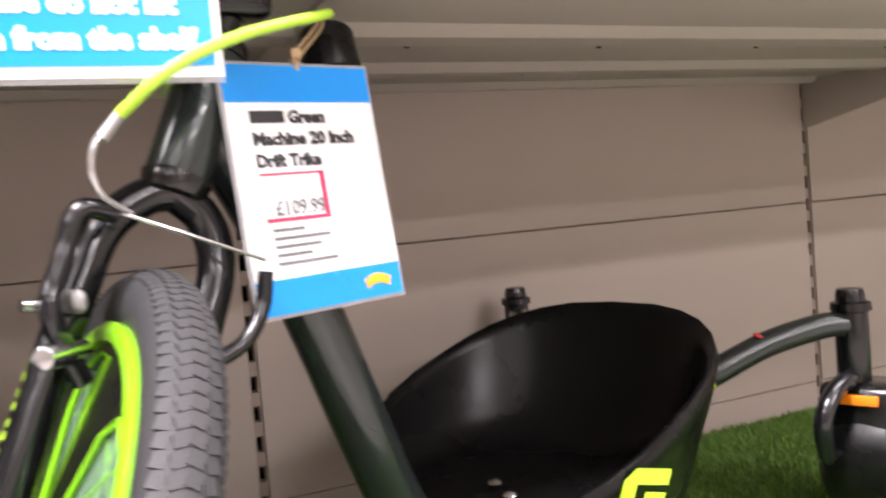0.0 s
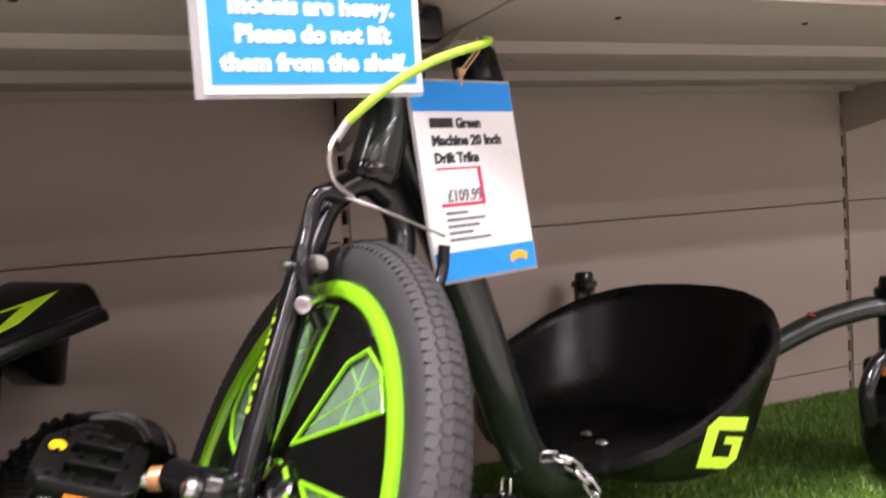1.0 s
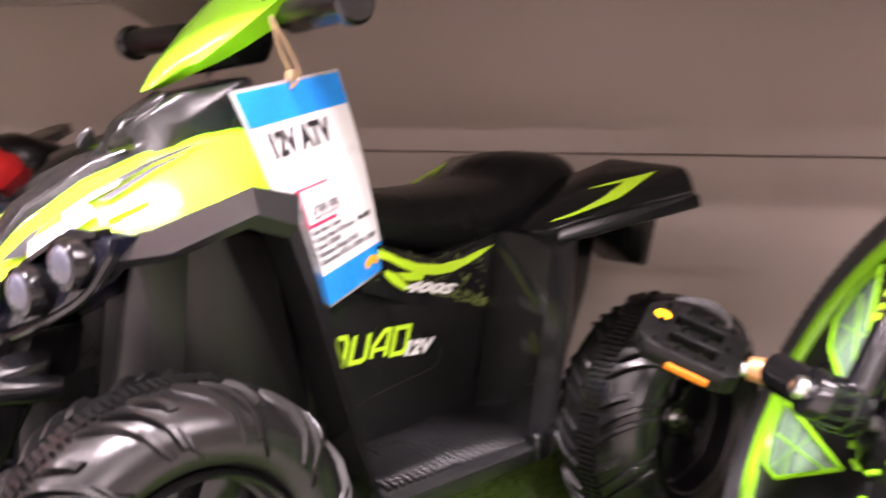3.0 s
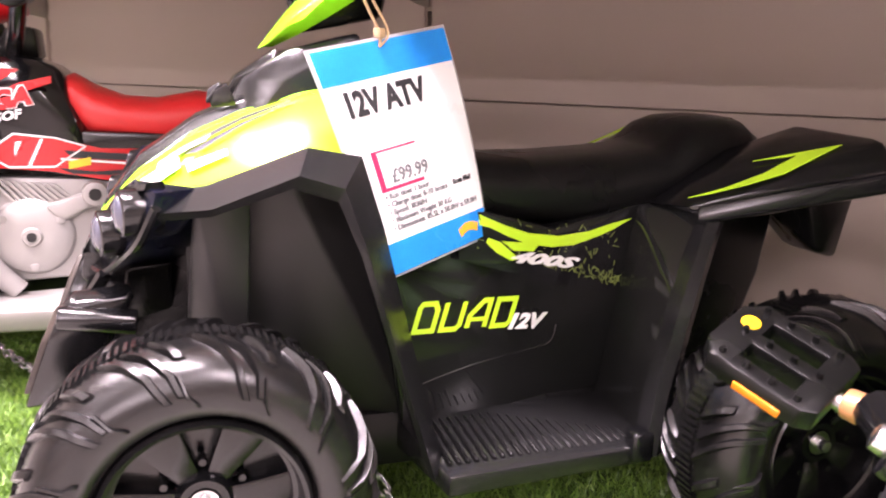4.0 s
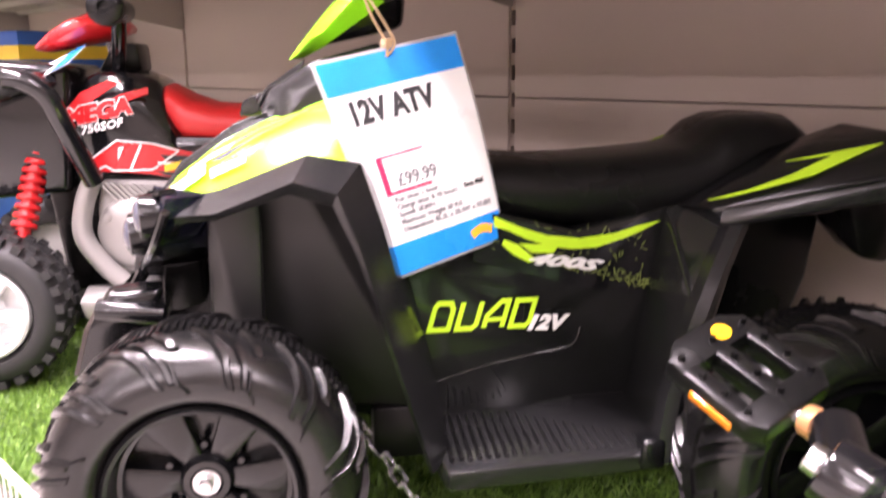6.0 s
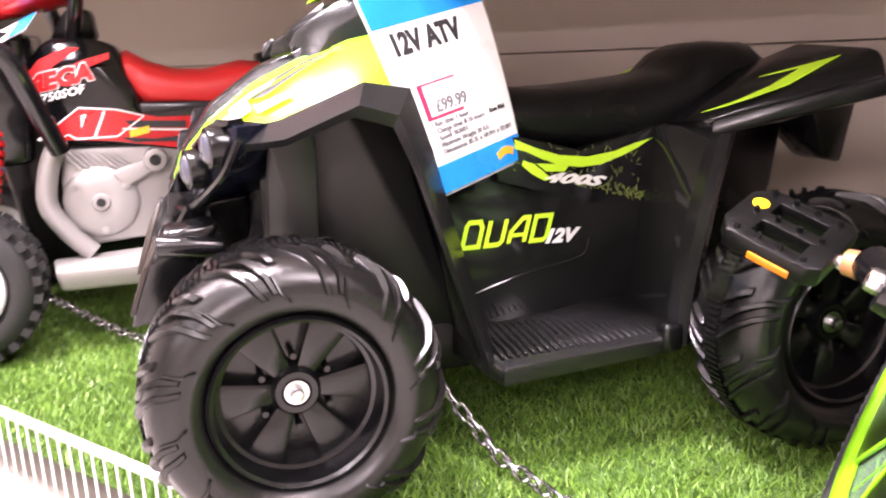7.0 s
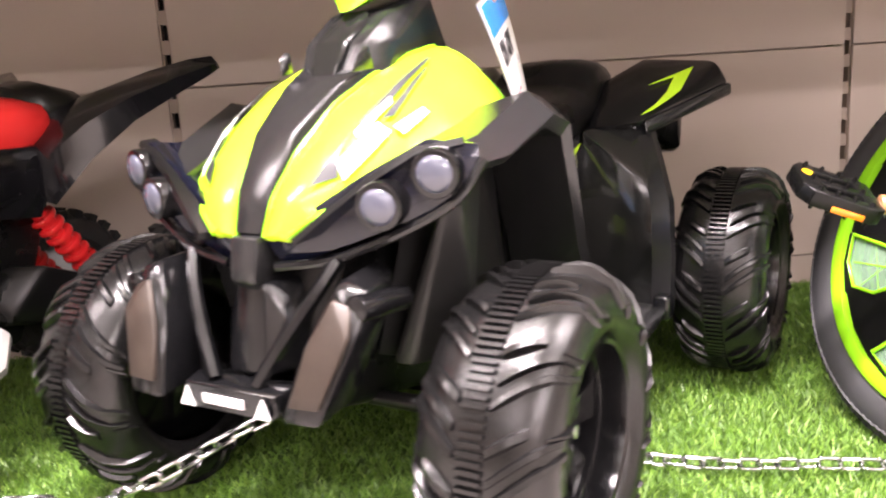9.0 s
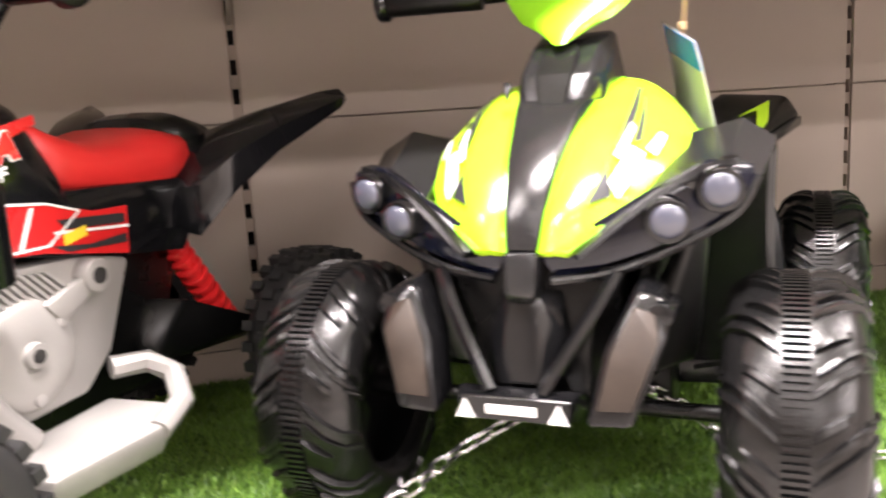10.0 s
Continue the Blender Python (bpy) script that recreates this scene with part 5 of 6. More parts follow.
R_WHEEL = 0.118
TYRE_RUBBER = mat("black_tyre_rubber", (0.018, 0.018, 0.018), 0.55, bump=0.2)
M_RTYRE = mesh_of("tyre", lathe(tyre_profile(R_WHEEL, 0.10), 48), TYRE_RUBBER, 50)
M_RKNOB = mesh_of("tread", knob_tyre(R_WHEEL, 0.10), TYRE_RUBBER, 50)
M_RRIM = mesh_of("rim", rim_mesh(R_WHEEL * 0.60, 5), WHITE)
M_RBOLT = mesh_of("bolt", cyl((0, 0.02, 0), (0, 0.03, 0), 0.01, seg=12), BLACK)


def red_quad(m):
    ob = thing("ride_on_quad", m, "red, black and silver toy quad with red saddle on the turf", "toy quad")
    for f, l in ((0.205, 0.168), (-0.425, 0.165)):
        for s in (1, -1):
            quad_wheel(ob, f, s * l, s, 0.4, [("tyre", M_RTYRE), ("tread", M_RKNOB), ("rim", M_RRIM), ("bolt", M_RBOLT)], R_WHEEL, 0.022)
    for f in (0.205, -0.425):
        part("axle", cyl((f, -0.15, R_WHEEL), (f, 0.15, R_WHEEL), 0.012), BLACK, ob)

    def sym(pts):
        return q([(x, s * y, z) for s in (1, -1) for x, y, z in pts])
    part("tank", hull(sym([(0.10, 0.07, 0.60), (0.085, 0.105, 0.56), (0.07, 0.108, 0.505), (0.055, 0.075, 0.655), (0.0, 0.08, 0.660), (-0.05, 0.075, 0.642), (-0.07, 0.108, 0.55), (-0.10, 0.105, 0.50), (0.04, 0.108, 0.61), (-0.02, 0.108, 0.61)]), 0.016, 3), GLOSS_BLACK, ob, "gloss black tank cover")
    part("chassis", hull(sym([(0.15, 0.05, 0.52), (0.12, 0.06, 0.30), (-0.22, 0.06, 0.30), (-0.30, 0.06, 0.50), (0.10, 0.07, 0.58)]), 0.01), BLACK_MATT, ob)
    part("front_fairing", hull(sym([(0.33, 0.06, 0.655), (0.30, 0.12, 0.635), (0.20, 0.125, 0.675), (0.075, 0.10, 0.665), (0.09, 0.10, 0.47), (0.26, 0.11, 0.46), (0.33, 0.08, 0.56)]), 0.012, 3), GLOSS_BLACK, ob, "gloss black front fairing")
    part("seat", seat_loft([(-0.045, 0.060, 0.630, 0.575), (-0.060, 0.088, 0.636, 0.552), (-0.09, 0.096, 0.618, 0.540), (-0.13, 0.098, 0.603, 0.538), (-0.18, 0.098, 0.600, 0.530), (-0.24, 0.099, 0.612, 0.524), (-0.285, 0.090, 0.606, 0.545), (-0.305, 0.07, 0.585, 0.555)]), RED_SEAT, ob, "red moulded saddle", angle=70)
    part("seat_back", seat_loft([(-0.27, 0.07, 0.622, 0.56), (-0.30, 0.085, 0.628, 0.55), (-0.35, 0.08, 0.615, 0.54), (-0.38, 0.05, 0.59, 0.545)]), BLACK_MATT, ob, angle=70)
    part("seat_base", hull(sym([(-0.05, 0.10, 0.556), (-0.10, 0.104, 0.535), (-0.29, 0.096, 0.548), (-0.31, 0.09, 0.50), (-0.15, 0.10, 0.47), (0.0, 0.104, 0.50)]), 0.006), GLOSS_BLACK, ob)
    for s in (1, -1):
        def S(pts):
            return q([(p[0], s * p[1], p[2]) for p in pts])
        off = (0, 0.002 * s, 0)
        strip = part("side_strip", prism(S([(0.078, 0.1085, 0.507), (0.012, 0.1085, 0.551), (-0.04, 0.1085, 0.545), (-0.10, 0.1075, 0.530), (-0.15, 0.1055, 0.529), (-0.145, 0.1055, 0.476), (-0.03, 0.1085, 0.498)]), off, 0.0006, segs=1), RED, ob, "red side strip")
        edge = [(0.077, 0.507), (0.014, 0.5515), (-0.040, 0.5455), (-0.079, 0.5335), (-0.037, 0.5045), (0.022, 0.5045), (0.034, 0.512), (0.050, 0.5045), (0.077, 0.507)]
        for (f0, z0), (f1, z1) in zip(edge, edge[1:]):
            d = V(f1 - f0, 0, z1 - z0).normalized() * 0.0011
            part("white_line", prism(S([(f0 - d.z, 0.1108, z0 + d.x), (f1 - d.z, 0.1108, z1 + d.x), (f1 + d.z, 0.1108, z1 - d.x), (f0 + d.z, 0.1108, z0 - d.x)]), (0, 0.0008 * s, 0)), WHITE, strip, "white outline print")
        for poly in ([(0.012, 0.540), (0.004, 0.541), (0.014, 0.520)], [(-0.020, 0.544), (-0.024, 0.544), (-0.006, 0.506), (-0.002, 0.506)], [(-0.045, 0.517), (-0.145, 0.509), (-0.145, 0.506), (-0.045, 0.514)]):
            part("white_line", prism(S([(f, 0.1108, z) for f, z in poly]), (0, 0.0008 * s, 0)), WHITE, strip, "white outline print")
        for poly in ([(-0.05, 0.528), (-0.14, 0.522), (-0.14, 0.512), (-0.06, 0.517)], [(-0.04, 0.503), (-0.09, 0.497), (-0.14, 0.500), (-0.14, 0.490), (-0.06, 0.494)]):
            part("black_flash", prism(S([(f, 0.1106, z) for f, z in poly]), (0, 0.0008 * s, 0)), INK, strip, "black flash print")
        part("yellow_patch", prism(S([(-0.055, 0.1112, 0.512), (-0.085, 0.1112, 0.518), (-0.085, 0.1112, 0.507), (-0.055, 0.1112, 0.501)]), (0, 0.0008 * s, 0)), YELLOW_BOX, strip, "small yellow sticker")
        for poly in ([(0.092, 0.590), (0.060, 0.625), (0.020, 0.642), (0.0, 0.640), (0.040, 0.615), (0.078, 0.578)], [(0.050, 0.598), (0.0, 0.622), (-0.040, 0.632), (-0.040, 0.622), (0.0, 0.608)]):
            part("tank_flash", prism(S([(f, 0.1115 - 0.08 * max(0, z - 0.60), z) for f, z in poly]), (0, 0.002 * s, 0), 0.0005, segs=1), RED, ob, "red tank flash with white edge")
        # engine block
        eng = part("engine_cover", prism(S([(0.045, 0.100, 0.490), (-0.10, 0.100, 0.485), (-0.152, 0.100, 0.470), (-0.11, 0.100, 0.375), (-0.07, 0.100, 0.340), (0.02, 0.100, 0.335), (0.055, 0.100, 0.37), (0.055, 0.100, 0.44)]), (0, -0.05 * s, 0), 0.006), SILVER_PAINT, ob, "silver plastic engine block")
        cap = part("round_cover", lathe([(0.0005, 0.018), (0.012, 0.018), (0.014, 0.012), (0.034, 0.014), (0.044, 0.010), (0.052, 0.009), (0.057, 0.004), (0.058, -0.004)], 36), SILVER_PAINT, eng)
        cap.matrix_basis = Matrix.Translation(q([(0.0, s * 0.100, 0.404)])[0]) @ Matrix.Diagonal((1, s, 1, 1))
        # solid dark plug, coloured as the shade of the centre hole
        part("cover_hole", cyl(*S([(0.0, 0.112, 0.404), (0.0, 0.1195, 0.404)]), 0.007, seg=14), DARK, eng)
        for a in (0.6, 2.6, 4.7):
            part("cover_screw", cyl(*S([(0.046 * math.cos(a), 0.104, 0.404 + 0.046 * math.sin(a)), (0.046 * math.cos(a), 0.1125, 0.404 + 0.046 * math.sin(a))]), 0.0065, seg=12, bevel=0.001), SILVER_PAINT, eng)
        part("cover_arm", hull(S([(-0.02, 0.100, 0.45), (-0.045, 0.100, 0.42), (-0.10, 0.100, 0.475), (-0.085, 0.100, 0.455), (-0.02, 0.113, 0.448), (-0.04, 0.113, 0.425), (-0.098, 0.113, 0.474), (-0.108, 0.113, 0.46)]), 0.003), SILVER_PAINT, eng)
        part("arm_boss", cyl(*S([(-0.088, 0.098, 0.464), (-0.088, 0.118, 0.464)]), 0.020, 0.018, 20, 0.003), SILVER_PAINT, eng)
        # dark plug again paints the shade of the boss's hole
        part("boss_hole", cyl(*S([(-0.088, 0.110, 0.464), (-0.088, 0.1190, 0.464)]), 0.009, seg=14), DARK, eng)
        for k in range(9):
            f = 0.050 - 0.010 * k
            part("fin", prism(S([(f, 0.099, 0.487 - 0.001 * k), (f - 0.0045, 0.099, 0.487 - 0.001 * k), (f - 0.034, 0.099, 0.452), (f - 0.0295, 0.099, 0.452)]), (0, 0.008 * s, 0)), SILVER_PAINT, eng)
        part("side_pipe", tube(S([(0.056, 0.108, 0.490), (0.070, 0.112, 0.455), (0.076, 0.114, 0.405), (0.052, 0.114, 0.36), (0.022, 0.112, 0.325)]), 0.0155, 12, 5), SILVER_PAINT, ob, "silver moulded pipe")
        # foot plate with its loop
        part("foot_plate", hull(S([(0.085, 0.095, 0.318), (0.070, 0.195, 0.318), (-0.07, 0.205, 0.318), (-0.105, 0.175, 0.325), (-0.10, 0.095, 0.325), (0.075, 0.11, 0.278), (0.065, 0.185, 0.285), (-0.065, 0.195, 0.285), (-0.09, 0.11, 0.285)]), 0.006), SILVER_PAINT, ob, "silver foot plate")
        part("foot_loop", tube(S([(-0.060, 0.196, 0.312), (-0.105, 0.190, 0.326), (-0.132, 0.160, 0.346), (-0.130, 0.128, 0.358), (-0.095, 0.108, 0.360)]), 0.0125, 8, 1), SILVER_PAINT, ob)
        # suspension
        for f0, z0, f1, z1, l0, l1 in ((0.135, 0.545, 0.160, 0.40, 0.085, 0.145), (-0.262, 0.470, -0.372, 0.318, 0.06, 0.065)):
            a, b = (V(*p) for p in S([(f0, l0, z0), (f1, l1, z1)]))
            shock = part("shock_absorber", cyl(a, b, 0.011, seg=14), RED, ob, "red moulded shock absorber")
            d = b - a
            for k in range(9):
                c = a + d * (0.10 + 0.09 * k)
                part("coil_ring", cyl(c - d.normalized() * 0.004, c + d.normalized() * 0.004, 0.019, seg=16, bevel=0.002), RED, shock)
        part("swing_arm", hull(S([(-0.18, 0.04, 0.36), (-0.18, 0.085, 0.33), (-0.44, 0.09, 0.32), (-0.44, 0.04, 0.29), (-0.25, 0.09, 0.40), (-0.20, 0.05, 0.41)]), 0.01), BLACK_MATT, ob)
        # front guard loop and rear mudguard
        part("guard_loop", tube(S([(0.240, 0.165, 0.56), (0.215, 0.175, 0.615), (0.150, 0.180, 0.648), (0.095, 0.178, 0.630), (0.070, 0.165, 0.57), (0.045, 0.135, 0.49)]), 0.0155, 12, 5), GLOSS_BLACK, ob)
        part("front_mudguard", hull(S([(0.28, 0.10, 0.60), (0.25, 0.20, 0.58), (0.15, 0.205, 0.655), (0.08, 0.14, 0.640), (0.10, 0.08, 0.66), (0.24, 0.08, 0.63), (0.15, 0.20, 0.64)]), 0.008), GLOSS_BLACK, ob)
        part("rear_mudguard", loft([S([(f, l - w, z), (f, l, z + 0.010), (f, l + w, z), (f - 0.004, l + w * 0.9, z - t), (f - 0.004, l, z + 0.004 - t), (f - 0.004, l - w * 0.9, z - t)]) for f, l, z, w, t in
                                     ((-0.255, 0.090, 0.535, 0.028, 0.06), (-0.29, 0.11, 0.572, 0.045, 0.045), (-0.33, 0.140, 0.600, 0.055, 0.03), (-0.38, 0.175, 0.620, 0.050, 0.02), (-0.42, 0.203, 0.631, 0.034, 0.012), (-0.447, 0.218, 0.634, 0.010, 0.006))]), GLOSS_BLACK, ob, "swept gloss black rear mudguard", angle=50)
        part("mudguard_stay", hull(S([(-0.20, 0.085, 0.52), (-0.26, 0.10, 0.54), (-0.29, 0.11, 0.55), (-0.25, 0.095, 0.46), (-0.16, 0.08, 0.47), (-0.20, 0.06, 0.50)]), 0.006), GLOSS_BLACK, ob)
        # bars
        # the bars are steered: the far grip stands further forward
        gf = (-0.013, -0.011) if s > 0 else (0.068, 0.090)
        part("bar_upright", tube(S([(0.02 + gf[0] * 0.3, 0.05, 0.65), (0.010 + gf[0] * 0.6, 0.09, 0.69), (0.004 + gf[0], 0.125, 0.735)]), 0.0115, 12, 4), GLOSS_BLACK, ob)
        grip = part("grip", cyl(*S([(gf[0], 0.10, 0.744), (gf[1], 0.205, 0.744)]), 0.0165, 0.0175, 22, 0.003), BLACK_MATT, ob)
        e = part("grip_end", lathe([(0.0005, 0.004), (0.008, 0.004), (0.009, 0.010), (0.018, 0.010), (0.025, 0.005), (0.026, -0.004), (0.018, -0.012)], 28), BLACK_MATT, grip)
        e.matrix_basis = Matrix.Translation(S([(gf[1], 0.205, 0.744)])[0]) @ Matrix.Diagonal((1, s, 1, 1))
    part("bar_clamp", hull(sym([(0.05, 0.04, 0.655), (-0.02, 0.04, 0.655), (0.02, 0.05, 0.70), (-0.015, 0.05, 0.70)]), 0.006), BLACK_MATT, ob)
    part("bar_cowl", loft([q([(f, w * c, z + h * s2) for c, s2 in [(math.cos(6.28318 * k / 16), math.sin(6.28318 * k / 16)) for k in range(16)]]) for f, z, w, h in ((0.150, 0.694, 0.012, 0.005), (0.125, 0.702, 0.045, 0.016), (0.09, 0.716, 0.07, 0.024), (0.05, 0.726, 0.078, 0.026), (0.02, 0.728, 0.07, 0.02), (0.0, 0.724, 0.04, 0.008))]), RED, ob, "red moulded bar cowl", angle=60)
    text_mesh("lettering", "MEGA", 0.033, RED, ob, on_side(0.087, 0.1145, 0.575, 0, 11), width=0.104, shear=0.25, bold=0.0022)
    text_mesh("lettering_edge", "MEGA", 0.033, WHITE, ob, on_side(0.088, 0.1138, 0.575, 0, 11), width=0.106, shear=0.25, bold=0.0036)
    text_mesh("lettering", "750SOF", 0.017, WHITE, ob, on_side(0.063, 0.1138, 0.562, 0, 11), width=0.066, shear=0.25, bold=0.0004)
    return ob


red = red_quad(pose(-0.316, -0.584, REST, 0, 0, QUAD_TURN))


# ---- signs and tags ----
def flat(x, y, w, h, z, t=0.0004, bm=None):
    """A thin printed patch, lower left at x, y, on a card that lies in its own xy plane."""
    return box((x + w / 2, y + h / 2, z), (w, h, t), bm=bm)


def card_pose(centre, xa, ya):
    xa, ya = Vector(xa).normalized(), Vector(ya)
    ya = (ya - xa * ya.dot(xa)).normalized()
    m = Matrix((xa, ya, xa.cross(ya))).transposed().to_4x4()
    m.translation = centre
    return m


def price_tag(m, label, title, price, lines, W=0.145, H=0.203):
    ob = thing("price_tag", m, label, "price tag", "hanging price tags")
    x0, y0 = -W / 2, -H / 2
    part("card", box((0, 0, 0), (W, H, 0.0012)), PAPER, ob)
    part("pocket_edge", box((0, 0, -0.0012), (W + 0.006, H + 0.006, 0.0006)), CLEAR, ob, "clear plastic pocket")
    part("blue_header", flat(x0, y0 + H - 0.031, W, 0.031, 0.0009), BLUE, ob, "blue header band")
    part("blue_back_band", flat(x0, y0 + H - 0.031, W, 0.031, -0.0018), BLUE, ob, "blue band on the back")
    part("blue_footer", flat(x0, y0, W, 0.028, 0.0009), BLUE, ob, "blue footer band")
    y = y0 + H - 0.031
    for kind, body, dx, dy, size, wd in title:
        if kind == "text":
            text_mesh("title", body, size, INK, ob, Matrix.Translation((x0 + dx, y - dy, 0.001)), width=wd, bold=size * 0.045)
        else:
            bm = bmesh.new()
            for bx, bw in body:
                flat(bx, y - dy, bw, size, 0.0011, bm=bm)
                for v in bm.verts[-8:]:
                    v.co.x += x0 + dx
            part("title_bar", bm, INK, ob, "dark bars of a product name")
    part("price_frame", flat(x0 + 0.024, y0 + 0.108, 0.052, 0.0018, 0.0010, bm=flat(x0 + 0.024, y0 + 0.075, 0.006, 0.033, 0.0010, bm=flat(x0 + 0.024, y0 + 0.073, 0.052, 0.003, 0.0010))) if price[1] else
         flat(x0 + 0.020, y0 + 0.112, 0.062, 0.0018, 0.0010, bm=flat(x0 + 0.077, y0 + 0.077, 0.005, 0.036, 0.0010, bm=flat(x0 + 0.020, y0 + 0.074, 0.062, 0.003, 0.0010))), RED_INK, ob, "red price bracket")
    if price[1]:
        text_mesh("small_print", "Scan Me!", 0.0066, INK, ob, Matrix.Translation((x0 + 0.110, y0 + 0.060, 0.001)), bold=0.0003)
    text_mesh("price", price[0], 0.0175, GREY_INK, ob, Matrix.Translation((x0 + (0.040 if price[1] else 0.030), y0 + 0.079, 0.001)), width=0.044 if price[1] else 0.048, bold=0.0003)
    yy = y0 + 0.066
    for ln in lines:
        text_mesh("small_print", ln, 0.0072, GREY_INK, ob, Matrix.Translation((x0 + (0.026 if price[1] else 0.024), yy, 0.001)), bold=0.00015)
        yy -= 0.0072
    if not lines:
        bm = bmesh.new()
        for k in range(5):
            flat(x0 + 0.024, y0 + 0.066 - 0.0068 * k, 0.030 + 0.035 * ((k * 37) % 10) / 10, 0.0026, 0.0010, bm=bm)
        part("small_print", bm, GREY_INK, ob, "grey bars of small print")
    logo = bmesh.new()
    for k in range(6):
        a = -0.5 + 0.2 * k
        box((x0 + W - 0.026 + 0.017 * a * 1.3, y0 + 0.016 - 0.012 * a * a, 0.0014), (0.0046, 0.0085, 0.0006), 0.001, rot=(0, 0, -35 * a), bm=logo, segs=1)
    part("logo", logo, mat("orange_yellow_print", (0.95, 0.42, 0.02), 0.4), ob, "orange arched logo shape")
    return ob


def hang_to(ob, tl, tr, br, bl, W=0.145, H=0.203):
    """Bends a tag's card and print so that it hangs between four corners."""
    tl, tr, br, bl = (Vector(p) for p in (tl, tr, br, bl))
    inv = ob.matrix_basis.inverted()
    nor = ((tr - tl) + (br - bl)).cross((tl - bl) + (tr - br)).normalized()
    for c in ob.children:
        m = c.matrix_basis.copy()
        if len(c.data.vertices) <= 24:
            bm = bmesh.new()
            bm.from_mesh(c.data)
            bmesh.ops.subdivide_edges(bm, edges=bm.edges[:], cuts=7, use_grid_fill=True)
            bm.to_mesh(c.data)
            bm.free()
        for v in c.data.vertices:
            p = m @ v.co
            a, b = p.x / W + 0.5, p.y / H + 0.5
            bow = 0.006 * (1 - (2 * b - 1) ** 2)
            v.co = inv @ (bl * (1 - a) * (1 - b) + br * a * (1 - b) + tl * (1 - a) * b + tr * a * b + nor * (p.z + bow))
        c.matrix_basis = Matrix()


def string_loop(pts, label):
    ob = thing("tag_string", Matrix.Translation(pts[0]), label, "string", "tag strings")
    p0 = Vector(pts[0])
    local = [Vector(p) - p0 for p in pts]
    part("cord", tube(local, 0.0013, 6, 4), STRING, ob)
    part("cord_return", tube([l + Vector((0.004, 0.003, 0)) * math.sin(3.14 * i / (len(local) - 1)) * 1.8 for i, l in enumerate(local)], 0.0013, 6, 4), STRING, ob)
    part("knot", hull([local[1 if len(local) > 2 else 0] + Vector((a, b, c)) * 0.0042 for a in (-1, 1) for b in (-1, 1) for c in (-1, 1)], 0.0015), STRING, ob)
    return ob


TAG_A = card_pose((0.455, -0.668, 0.577), (0.055, 0.098, 0.03), (-0.052, -0.04, 0.20))
tag_a = price_tag(TAG_A, "white price tag with blue bands hanging from the quad's bar", [("text", "12V ATV", 0.017, 0.029, 0.030, 0.088)], ("£99.99", True),
          ["• Run time: 1 hour", "• Charge time: 8-10 hours", "• Speed: 3KM/H", "• Maximum Weight 30 KG", "• Dimensions: 85.5L x 58.0W x 59.0H"])
to_eye = [Vector(p) for p in ((0.419, -0.756, 0.662), (0.463, -0.622, 0.690), (0.502, -0.594, 0.494), (0.476, -0.722, 0.469))]
lift = Vector((0.0095, -0.0075, 0.0025)) * 0.2
hang_to(tag_a, *(p + lift for p in to_eye))
TAG_B = card_pose((1.1955, -0.676, 0.688), (0.945, 0.326, 0.02), (-0.030, 0.014, 0.203))
price_tag(TAG_B, "white price tag with blue bands hanging from the trike", [("bars", ((0.0, 0.032),), 0.020, 0.017, 0.010, 0), ("text", "Green", 0.056, 0.017, 0.0145, 0.036), ("text", "Machine", 0.020, 0.035, 0.0145, 0.050), ("text", "20 Inch", 0.074, 0.035, 0.0145, 0.045), ("text", "Drift Trike", 0.020, 0.053, 0.0145, 0.062)],
          ("£109.99", False), [])
top_a = (to_eye[0] + to_eye[1]) / 2 + lift + Vector((0.003, -0.003, -0.006))
string_loop([top_a, top_a + Vector((0.0, 0.0, 0.012)), top_a * 0.4 + Vector((0.436, -0.714, 0.732)) * 0.6, (0.436, -0.714, 0.732)], "jute string tying the tag to the handlebar grip")
top_b = TAG_B @ Vector((0, 0.098, 0.001))
string_loop([top_b, top_b + Vector((0.0, 0.0, 0.014)), (1.212, -0.664, 0.824), (1.215, -0.660, 0.836)], "jute string tying the tag to the brake cable")

sign = thing("notice_sign", Matrix.Translation((1.019, -0.738, 0.769)), "blue notice in a clear pocket hanging from the upper shelf", "sign")
SM = Matrix.Rotation(math.pi / 2, 4, "X")


def on_sign(x, z, y):
    return Matrix.Translation((x, -y, z)) @ SM


part("pocket", box((-0.004, 0.0012, 0.074), (0.206, 0.0008, 0.156)), CLEAR, sign, "clear plastic pocket")
part("card", box((0, 0, 0.074), (0.198, 0.0012, 0.148)), PAPER, sign)
part("blue_panel", box((0, -0.0009, 0.075), (0.186, 0.0006, 0.134)), SKY_BLUE, sign, "bright blue printed panel")
for i, ln in enumerate(("These display", "models are heavy.", "Please do not lift", "them from the shelf.")):
    t = text_mesh("notice_text", ln, 0.0205, PAPER, sign, on_sign(0, 0.020 + 0.0245 * (3 - i), 0.0013), bold=0.0011)
    xs = [v.co.x for v in t.data.vertices]
    t.matrix_basis = on_sign(-(max(xs) + min(xs)) / 2, 0.020 + 0.0245 * (3 - i), 0.0013)
for s in (-1, 1):
    part("hook", box((s * 0.07, 0.002, 0.140), (0.012, 0.003, 0.03), 0.001), CLEAR, sign)

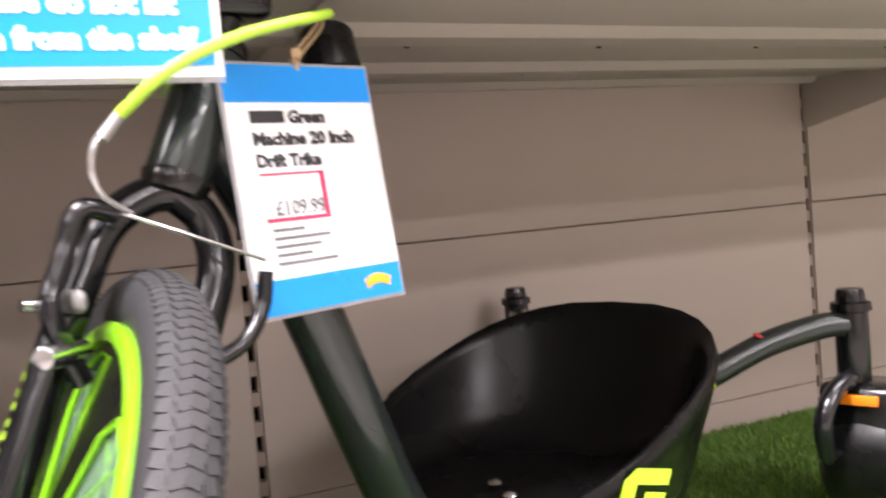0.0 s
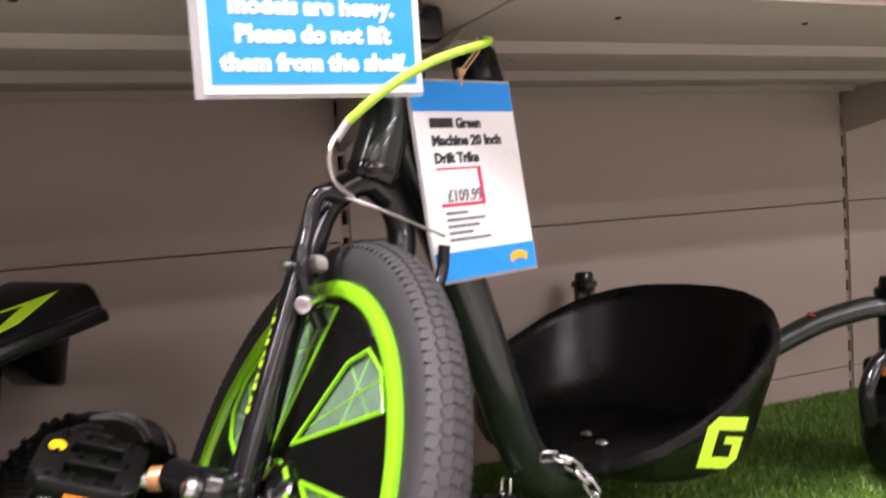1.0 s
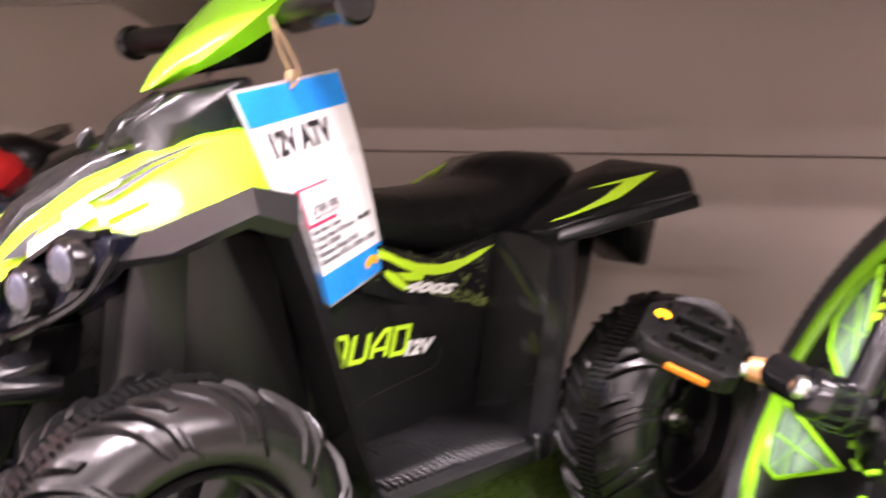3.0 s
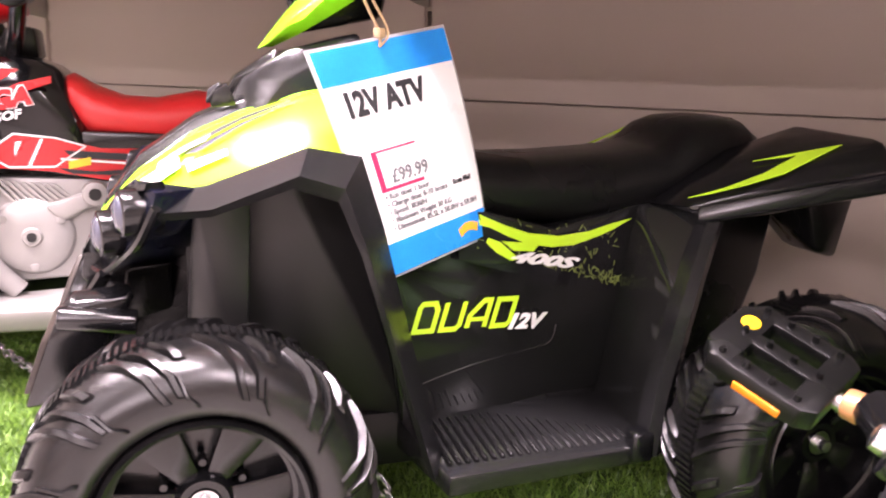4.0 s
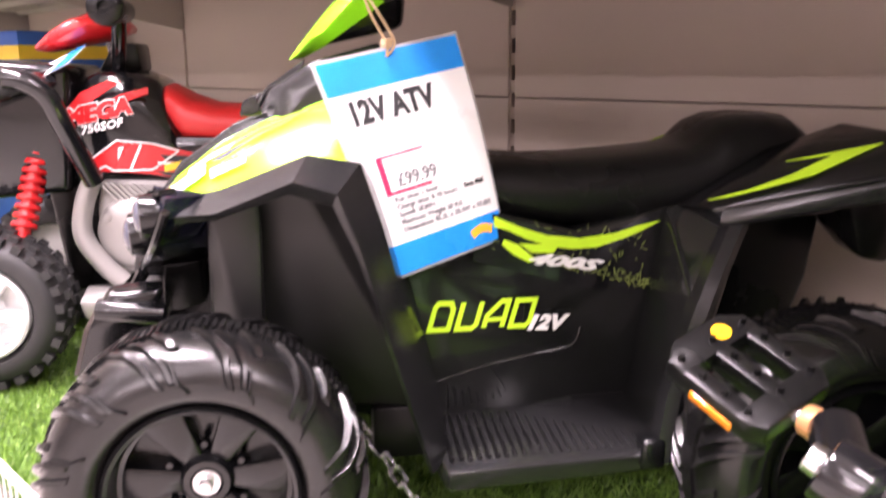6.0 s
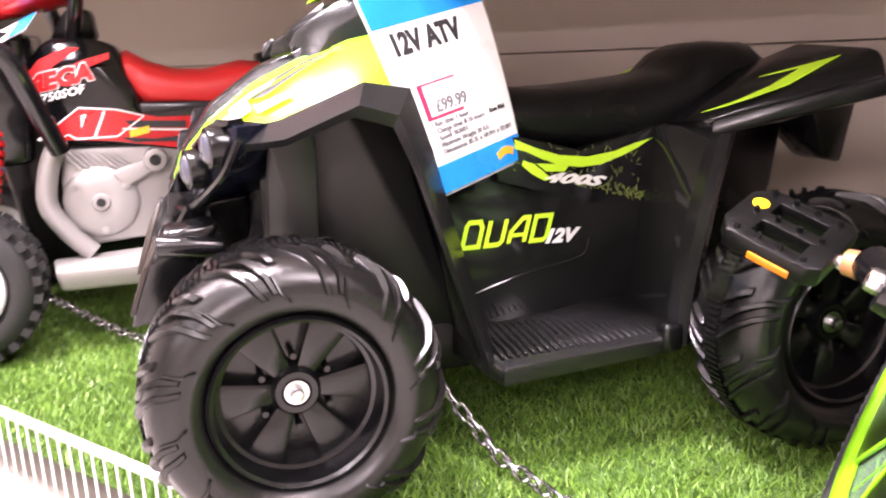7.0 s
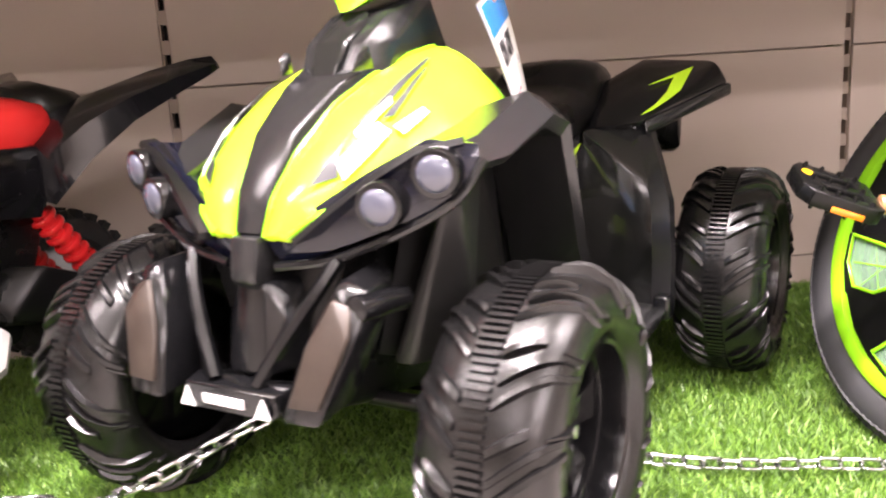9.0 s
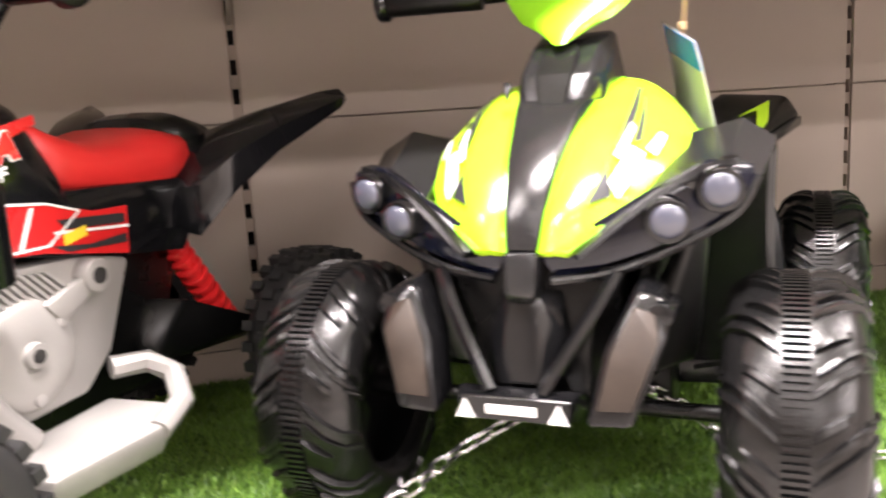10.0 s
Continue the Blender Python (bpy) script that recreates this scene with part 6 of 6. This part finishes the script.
# small tag tied flat along the red quad's bar
small = thing("price_tag", card_pose((-0.314, -0.727, 0.659), (0.681, -0.645, -0.345), (0.729, 0.557, 0.398)), "small white price tag tied to the red quad", "price tag", "hanging price tags")
part("card", box((0, 0, 0), (0.085, 0.116, 0.0012)), PAPER, small)
part("blue_header", box((0, 0.043, 0.001), (0.085, 0.030, 0.0006)), BLUE, small, "blue header band")
part("small_print", flat(-0.025, -0.03, 0.05, 0.004, 0.0009, bm=flat(-0.025, -0.015, 0.04, 0.004, 0.0009)), GREY_INK, small, "grey bars of small print")


# ---- chains ----
def link_mesh():
    pts = []
    for k in range(20):
        a = 6.28318 * k / 20
        pts.append(V(0.0048 * math.cos(a) + (0.0066 if math.cos(a) > 0 else -0.0066), 0.0062 * math.sin(a), 0))
    b = bmesh.new()
    rings = []
    n = len(pts)
    for i in range(n):
        d = (pts[(i + 1) % n] - pts[i - 1]).normalized()
        x = V(0, 0, 1)
        y = d.cross(x)
        rings.append([b.verts.new(pts[i] + 0.0021 * (x * math.cos(6.28318 * j / 6) + y * math.sin(6.28318 * j / 6))) for j in range(6)])
    for i in range(n):
        a, c = rings[i], rings[(i + 1) % n]
        for j in range(6):
            b.faces.new((a[j], a[(j + 1) % 6], c[(j + 1) % 6], c[j]))
    return b


M_LINK = mesh_of("link", link_mesh(), CHROME, 60)


def chain(pts, label):
    path = smooth_path(pts, 30)
    ob = thing("chain", Matrix.Translation(path[0]), label, "chain", "security chains")
    rng = random.Random(len(pts))
    step, acc, k = 0.0165, 0.0, 0
    last = path[0]
    for p in path[1:]:
        acc += (p - last).length
        if acc >= step:
            acc = 0.0
            d = (p - last).normalized()
            dd = (p - prev_p).normalized() if k else d
            x, y, z = dd, frame_axes(dd)[0], None
            z = x.cross(y)
            m = Matrix((x, y, z)).transposed().to_4x4()
            m = m @ Matrix.Rotation((0.35 if k % 2 else 1.92) + rng.uniform(-0.25, 0.25), 4, "X")
            m.translation = p - path[0]
            shared("link", M_LINK, ob, m)
            prev_p = p
            k += 1
        elif k == 0:
            prev_p = p
        last = p
    return ob


G0 = TURF_Z + 0.010
chain([(-0.90, -0.62, G0), (-0.60, -0.60, G0), (-0.347, -0.637, G0), (-0.19, -0.662, G0), (-0.06, -0.668, G0), (0.0, -0.735, 0.212), (0.085, -0.785, 0.258), (0.155, -0.755, 0.280), (0.225, -0.748, 0.305)], "zinc security chain running over the turf to the quad's bumper")
chain([(0.33, -0.72, 0.31), (0.41, -0.70, 0.285), (0.49, -0.70, 0.225), (0.535, -0.715, G0 + 0.006), (0.582, -0.732, G0), (0.66, -0.764, G0), (0.80, -0.80, G0), (0.93, -0.87, G0), (1.06, -0.82, G0), (1.16, -0.66, G0), (1.22, -0.60, 0.225), (1.25, -0.58, 0.28), (1.262, -0.575, 0.33)], "zinc security chain over the turf between quad and trike")
chain([(1.275, -0.625, 0.362), (1.305, -0.628, 0.356), (1.333, -0.637, 0.330), (1.350, -0.652, 0.285), (1.375, -0.668, 0.230), (1.44, -0.68, G0), (1.52, -0.72, G0), (1.64, -0.74, G0), (1.85, -0.78, G0)], "zinc security chain hanging from the trike's frame tube")


# ---- front rail, packs ----
def wire_fence():
    ob = thing("wire_fence", Matrix.Translation((0.5, -0.966, 0.10)), "white wire riser along the front edge of the deck", "wire fence")
    part("top_rail", box((0, 0, 0.132), (4.0, 0.007, 0.009), 0.0015), WHITE, ob)
    part("bottom_rail", box((0, 0, 0.004), (4.0, 0.005, 0.006), 0.001), WHITE, ob)
    me = mesh_of("wire", cyl((0, 0, 0.004), (0, 0, 0.130), 0.0016, seg=6), WHITE)
    for k in range(186):
        shared("wire", me, ob, Matrix.Translation((-1.98 + 0.0213 * k, 0.0, 0)))
    return ob


wire_fence()


def toy_pack(m, w, d, h, label):
    ob = thing("toy_box", m, label, "toy box")
    part("carton", box((0, 0, h / 2), (w, d, h), 0.002), BLUE_BOX, ob)
    part("print_band", box((0, 0, h - 0.06), (w + 0.001, d + 0.001, 0.04)), YELLOW_BOX, ob, "yellow printed band")
    return ob


toy_pack(pose(-1.72, -0.24, TURF_Z - 0.010, 0, 0, 8), 0.34, 0.3, 0.590, "blue carton with a yellow band on the turf")
card = thing("ticket_card", pose(1.205, -0.60, TURF_Z + 0.008, 0, 4, 30), "small blank white card lying on the turf", "card")
part("sheet", box((0, 0, 0), (0.06, 0.05, 0.0015), 0.0004), PAPER, card)
